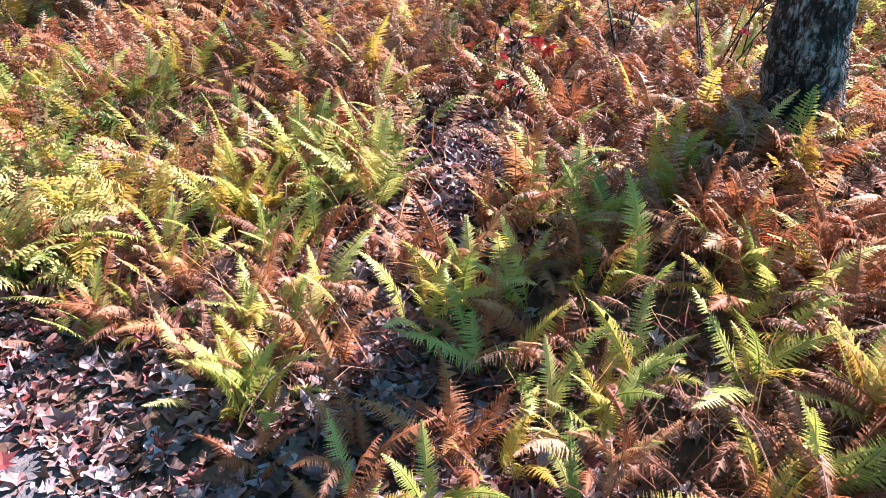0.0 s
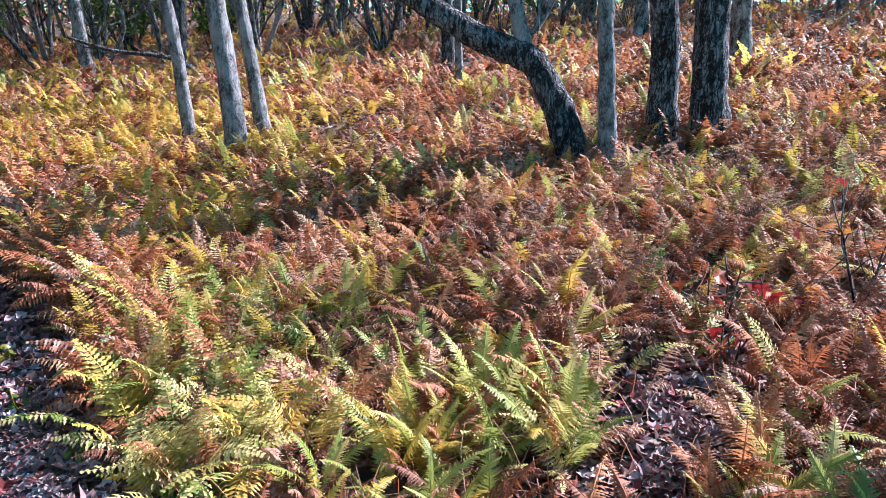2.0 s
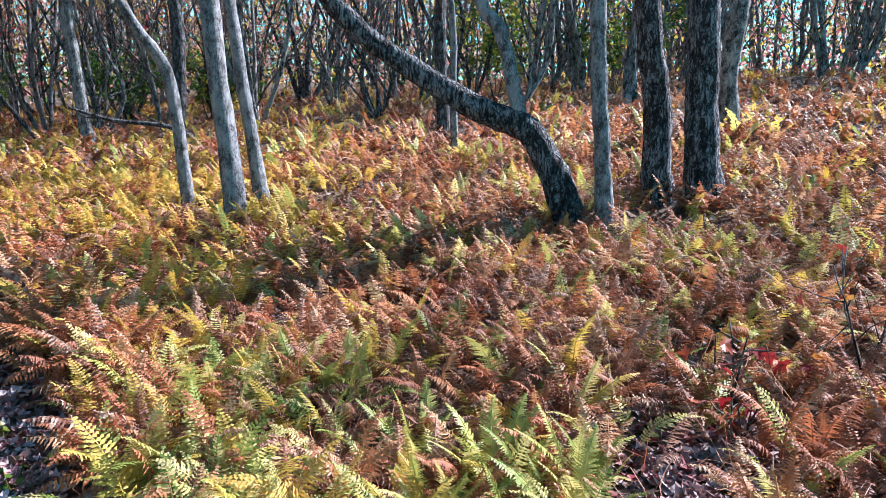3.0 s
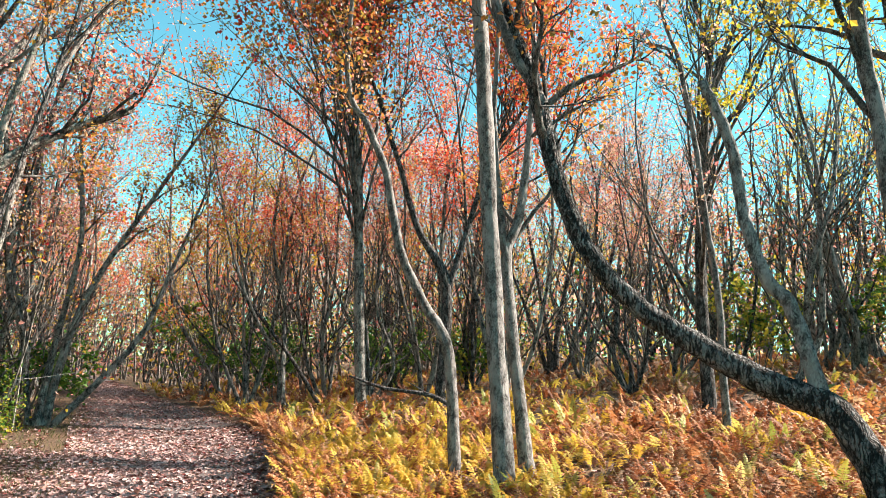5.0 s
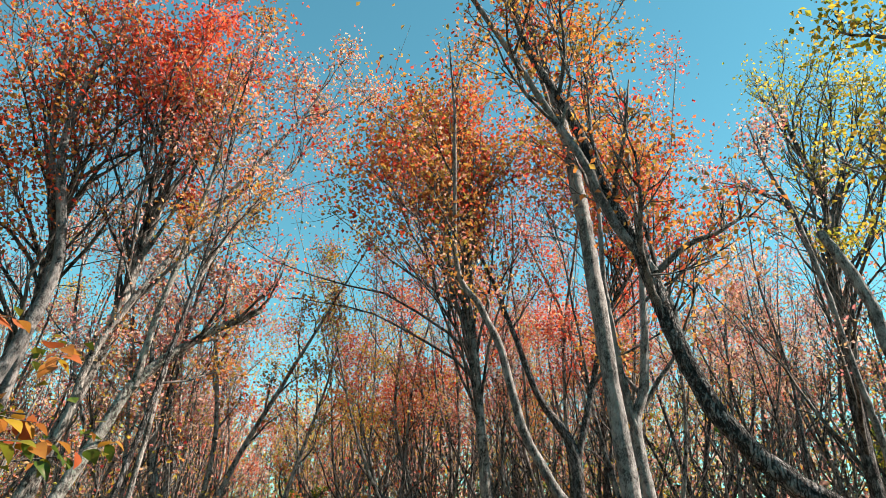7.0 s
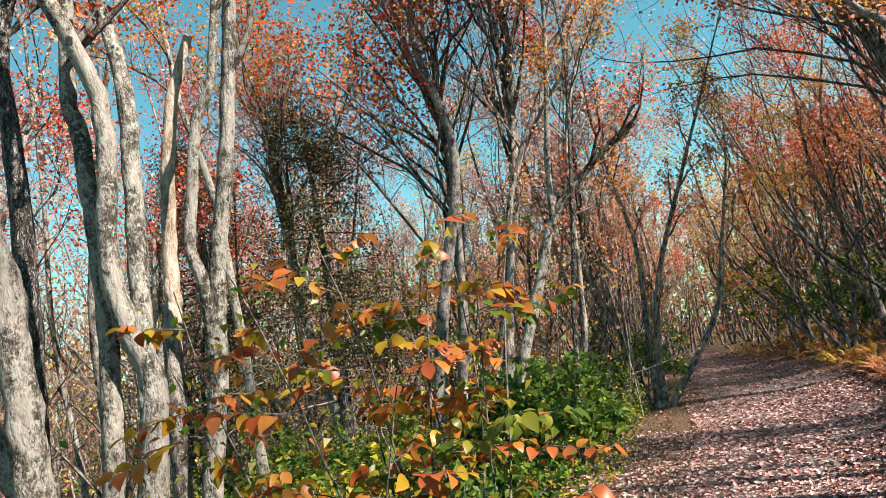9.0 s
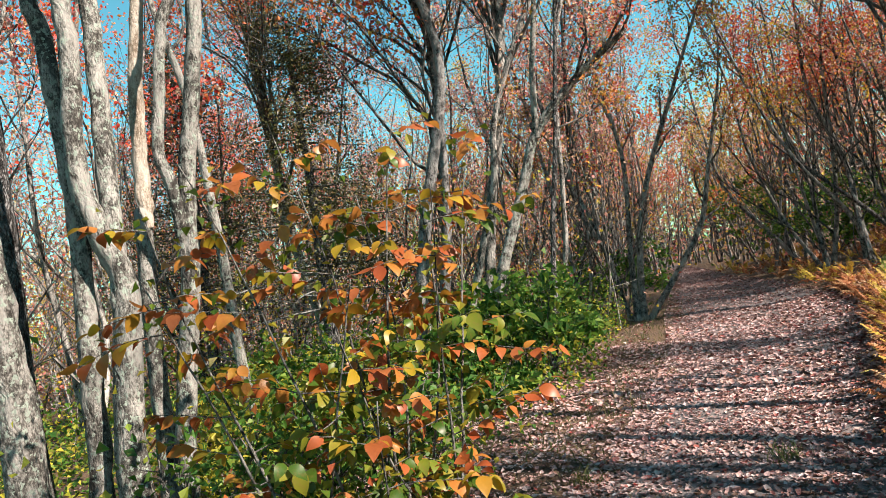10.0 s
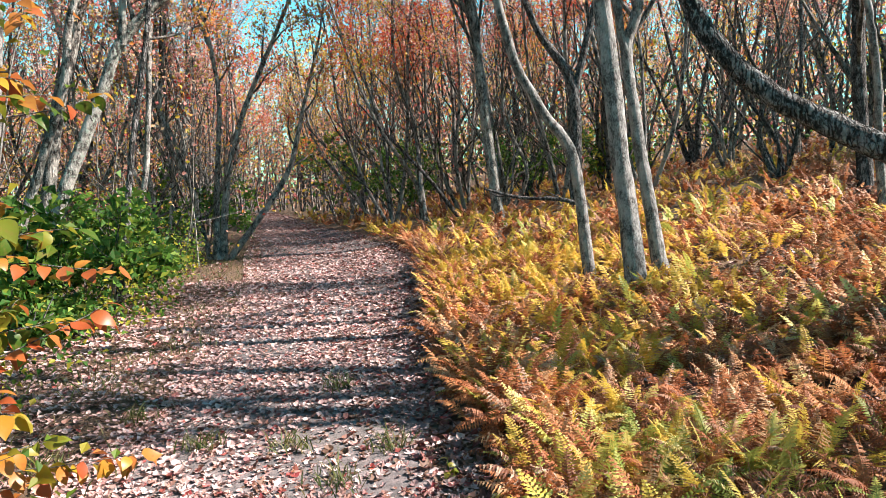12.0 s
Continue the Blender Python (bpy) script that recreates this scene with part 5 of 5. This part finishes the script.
def fern_stalks():
    """Dry stalks left standing and fallen among the nearer ferns."""
    rng = np.random.default_rng(137)
    g, made = Geo(), 0
    while made < 5200:
        d, az = 1.2 + 6.5 * rng.random() ** 0.9, radians(rng.uniform(8, 122))
        x, y = d * math.sin(az), d * math.cos(az)
        if x < fern_edge(y) or rng.random() < 0.6 * hollow(x, y):
            continue
        p = np.array((x, y, float(height(x, y))))
        a = rng.random() * 6.28
        w = shoot(rng, p, (math.cos(a) * 0.8, math.sin(a) * 0.8, rng.uniform(0.3, 1.6)), rng.uniform(0.2, 0.42), 4, rng.uniform(-2.2, 0.4), 0.12)
        s = np.array((-math.sin(a), math.cos(a), 0.3)) * np.array((1.6, 1.5, 1.3, 1.0, 0.6))[:, None] * 0.0013
        g.add(np.vstack([w - s, w + s]), [(i, i + 1, 6 + i, 5 + i) for i in range(4)], None, int(rng.random() < 0.5), rng.random() + 0.01)
        made += 1
    tagged(new("fern_stalks", g.mesh("fern_stalks", FERN[2:])), "dry reddish stalks of withered ferns", "ferns", kind="stuff")


fern_stalks()


# ---- the floor's litter ----
def undergrowth():
    """Grass and low leaves along the shaded side of the path."""
    rng = np.random.default_rng(141)
    n = 2400
    y = rng.uniform(3.4, 22, n)
    x = path_mid(y) - path_half(y) - np.abs(rng.normal(0, 0.7, n)) - 0.15 + 0.35 * np.sin(y * 3.1) * rng.random(n) + rng.normal(0, 0.28, n)
    keep = rng.random(n) < 0.35 + 0.65 * (np.sin(y * 2.1) * np.sin(x * 3 + y) > -0.1)
    x, y = x[keep], y[keep]
    for tx, ty in ((-1.25, 3.7), (-1.0, 3.6), (-0.4, 4.6), (0.35, 3.75), (0.15, 4.4), (-0.9, 5.3), (0.6, 5.6), (-1.3, 4.6), (0.75, 4.2)):
        x, y = np.append(x, tx + rng.normal(0, 0.07, 70)), np.append(y, ty + rng.normal(0, 0.07, 70))
    n = len(x)
    p = np.stack([x, y, height(x, y)], -1)
    d = rng.standard_normal((n, 3)) * (0.5, 0.5, 0) + (0, 0, 1)
    L = rng.uniform(0.05, 0.17, n)[:, None]
    s = np.stack([rng.normal(0, 1, n), rng.normal(0, 1, n), np.zeros(n)], -1)
    s = s / np.linalg.norm(s, axis=1)[:, None] * 0.004
    mid, tip = p + d * L * 0.55, p + d * L * 0.9 + d * (1, 1, 0) * L * 0.5
    v = np.stack([p - s, p + s, mid + s, mid - s, tip], 1).reshape(-1, 3)
    i = np.arange(n)[:, None] * 5
    g = Geo()
    g.add(v, i + (0, 1, 2, 3), i + (3, 2, 4))
    tagged(new("grass", g.mesh("grass", GRASS)), "dry and green grass along the path", "grass", kind="stuff")
    n = 52000
    x, y = rng.uniform(-11, -1.2, n), rng.uniform(2.5, 17, n)
    keep = (x < path_mid(y) - path_half(y) - np.interp(y, [3, 5, 10, 14], [0.4, 0.9, 1.1, 0.5])) & (rng.random(n) < 0.25 + 0.75 * (np.sin(x * 1.3 + 1) * np.sin(y * 1.1) > 0))
    x, y = x[keep], y[keep]
    at = np.stack([x, y, height(x, y) + np.abs(rng.normal(0, 0.5, len(x)))], -1)
    g = Geo()
    k = rng.random(len(x)) < 0.65
    for j, sel in enumerate((k, ~k)):
        v, t = kites(rng, at[sel], 0.068, 0.05, 0.3)
        g.add(v, None, t, j)
    tagged(new("undergrowth", g.mesh("undergrowth", [LEAF["GREEN"], LEAF["LIME"]])), "low green undergrowth below the maples", "undergrowth", kind="stuff")


undergrowth()


def litter_leaf(rng, n, lobe):
    """A dry leaf, crumpled and curled at its edges; lobed or ragged oval."""
    a = np.sort(np.arange(n) * 2 * np.pi / n + rng.normal(0, 0.9 / n, n))
    r = 0.5 * (1 + lobe * np.cos(a * 5 + 1.0)) * rng.uniform(0.62, 1.15, n)
    x, y = np.cos(a) * r * rng.uniform(0.55, 0.95), np.sin(a) * r
    fold, roll = rng.uniform(-0.1, 0.55), rng.uniform(-0.2, 0.8)
    v = np.stack([x, y, 0.04 + fold * np.abs(x) + roll * y ** 2 + rng.normal(0.03, 0.06, n)], -1)
    return np.vstack([[(0, 0, 0.02)], v]), np.array([(0, 1 + i, 1 + (i + 1) % n) for i in range(n)])


def litter():
    rng = np.random.default_rng(151)
    shapes = [litter_leaf(rng, 12, 0.4 * (i % 2)) for i in range(16)]
    plain = [litter_leaf(rng, 6, 0.0) for _ in range(16)]
    scattered = []

    def strew(n, y, x, kind):
        scattered.extend((a, b, kind) for a, b in zip(x, y))

    def on_path(n, y0, y1):
        y = rng.uniform(y0, y1, n)
        return y, path_mid(y) + path_half(y) * np.clip(rng.uniform(-1.12, 1.0, n), -1.1, 0.98)

    for n, y0, y1 in ((6500, -2, 2), (17000, 2, 8), (16000, 8, 17), (9000, 17, 32), (5000, 32, 50)):
        y, x = on_path(n, y0, y1)
        sel = rng.random(n) < 0.5 + 0.5 * (np.sin(x * 2.3 + y * 0.7) * np.sin(y * 1.9) > -0.3)
        bare = np.exp(-((x - 0.45 - 0.3 * np.sin(y * 1.1)) / 0.4) ** 2 - ((y - 3.8) / 2.0) ** 2)
        sel &= rng.random(n) > 0.45 * bare
        strew(n, y[sel], x[sel], 0)
    y = 2.0 + 11 * rng.random(15000) ** 1.2       # over the verge on the wooded side
    strew(15000, y, path_mid(y) - path_half(y) + 0.2 - 2.8 * rng.random(15000) ** 1.2, 0)
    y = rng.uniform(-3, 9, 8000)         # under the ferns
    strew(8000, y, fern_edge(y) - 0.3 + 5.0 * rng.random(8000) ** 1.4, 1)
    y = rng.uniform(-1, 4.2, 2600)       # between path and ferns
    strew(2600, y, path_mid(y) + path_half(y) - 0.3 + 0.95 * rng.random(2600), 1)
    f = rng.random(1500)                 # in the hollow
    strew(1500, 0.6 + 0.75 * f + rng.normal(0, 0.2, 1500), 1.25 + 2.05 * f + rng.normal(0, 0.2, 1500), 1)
    y = rng.uniform(1.5, 17, 6000)       # in the wood
    strew(6000, y, path_mid(y) - path_half(y) - 0.5 - 8 * rng.random(6000) ** 1.3, 2)
    meshes = []
    for i, (v, t) in enumerate(shapes):
        g = Geo()
        g.add(v, None, t)
        meshes.append(g.mesh("fallen_leaf", LITTER if i % 2 else LITTER_DIM))
    pile = [Geo(), Geo()]
    single = 0
    floor = [ob for ob in scene.objects if ob.name == "path"][0]
    for x, y, kind in scattered:
        size = (0.025 + 0.047 * rng.random() ** 1.3 + 0.028 * (kind == 1)) * (1.0 if y < 8 else 1.35)
        near = math.hypot(x, y) < 4.2
        z = float(height(x, y)) + (0.013 if kind == 0 else 0.006) + rng.random() * 0.005
        m = pose(x, y, z, rng.normal(0, 16), rng.normal(0, 16), rng.uniform(0, 360)) @ Matrix.Scale(size, 4)
        k = int(rng.integers(0, 16))
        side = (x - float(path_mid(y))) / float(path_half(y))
        if kind == 0 and single < 290 and 3.0 < y < 3.9 and x > -1.0:
            part("fallen_leaf", meshes[k], floor, "", m)
            single += 1
        else:
            a = np.array(m)
            v, t = (shapes if near else plain)[k]
            # on the path, dark leaves grow more common toward the fern side
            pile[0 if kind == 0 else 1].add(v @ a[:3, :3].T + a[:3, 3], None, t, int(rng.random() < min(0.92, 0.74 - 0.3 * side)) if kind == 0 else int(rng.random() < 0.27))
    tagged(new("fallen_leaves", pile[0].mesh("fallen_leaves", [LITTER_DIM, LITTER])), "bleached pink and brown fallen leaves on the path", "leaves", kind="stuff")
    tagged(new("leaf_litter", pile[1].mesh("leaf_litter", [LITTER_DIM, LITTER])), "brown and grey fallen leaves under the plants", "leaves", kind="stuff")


litter()
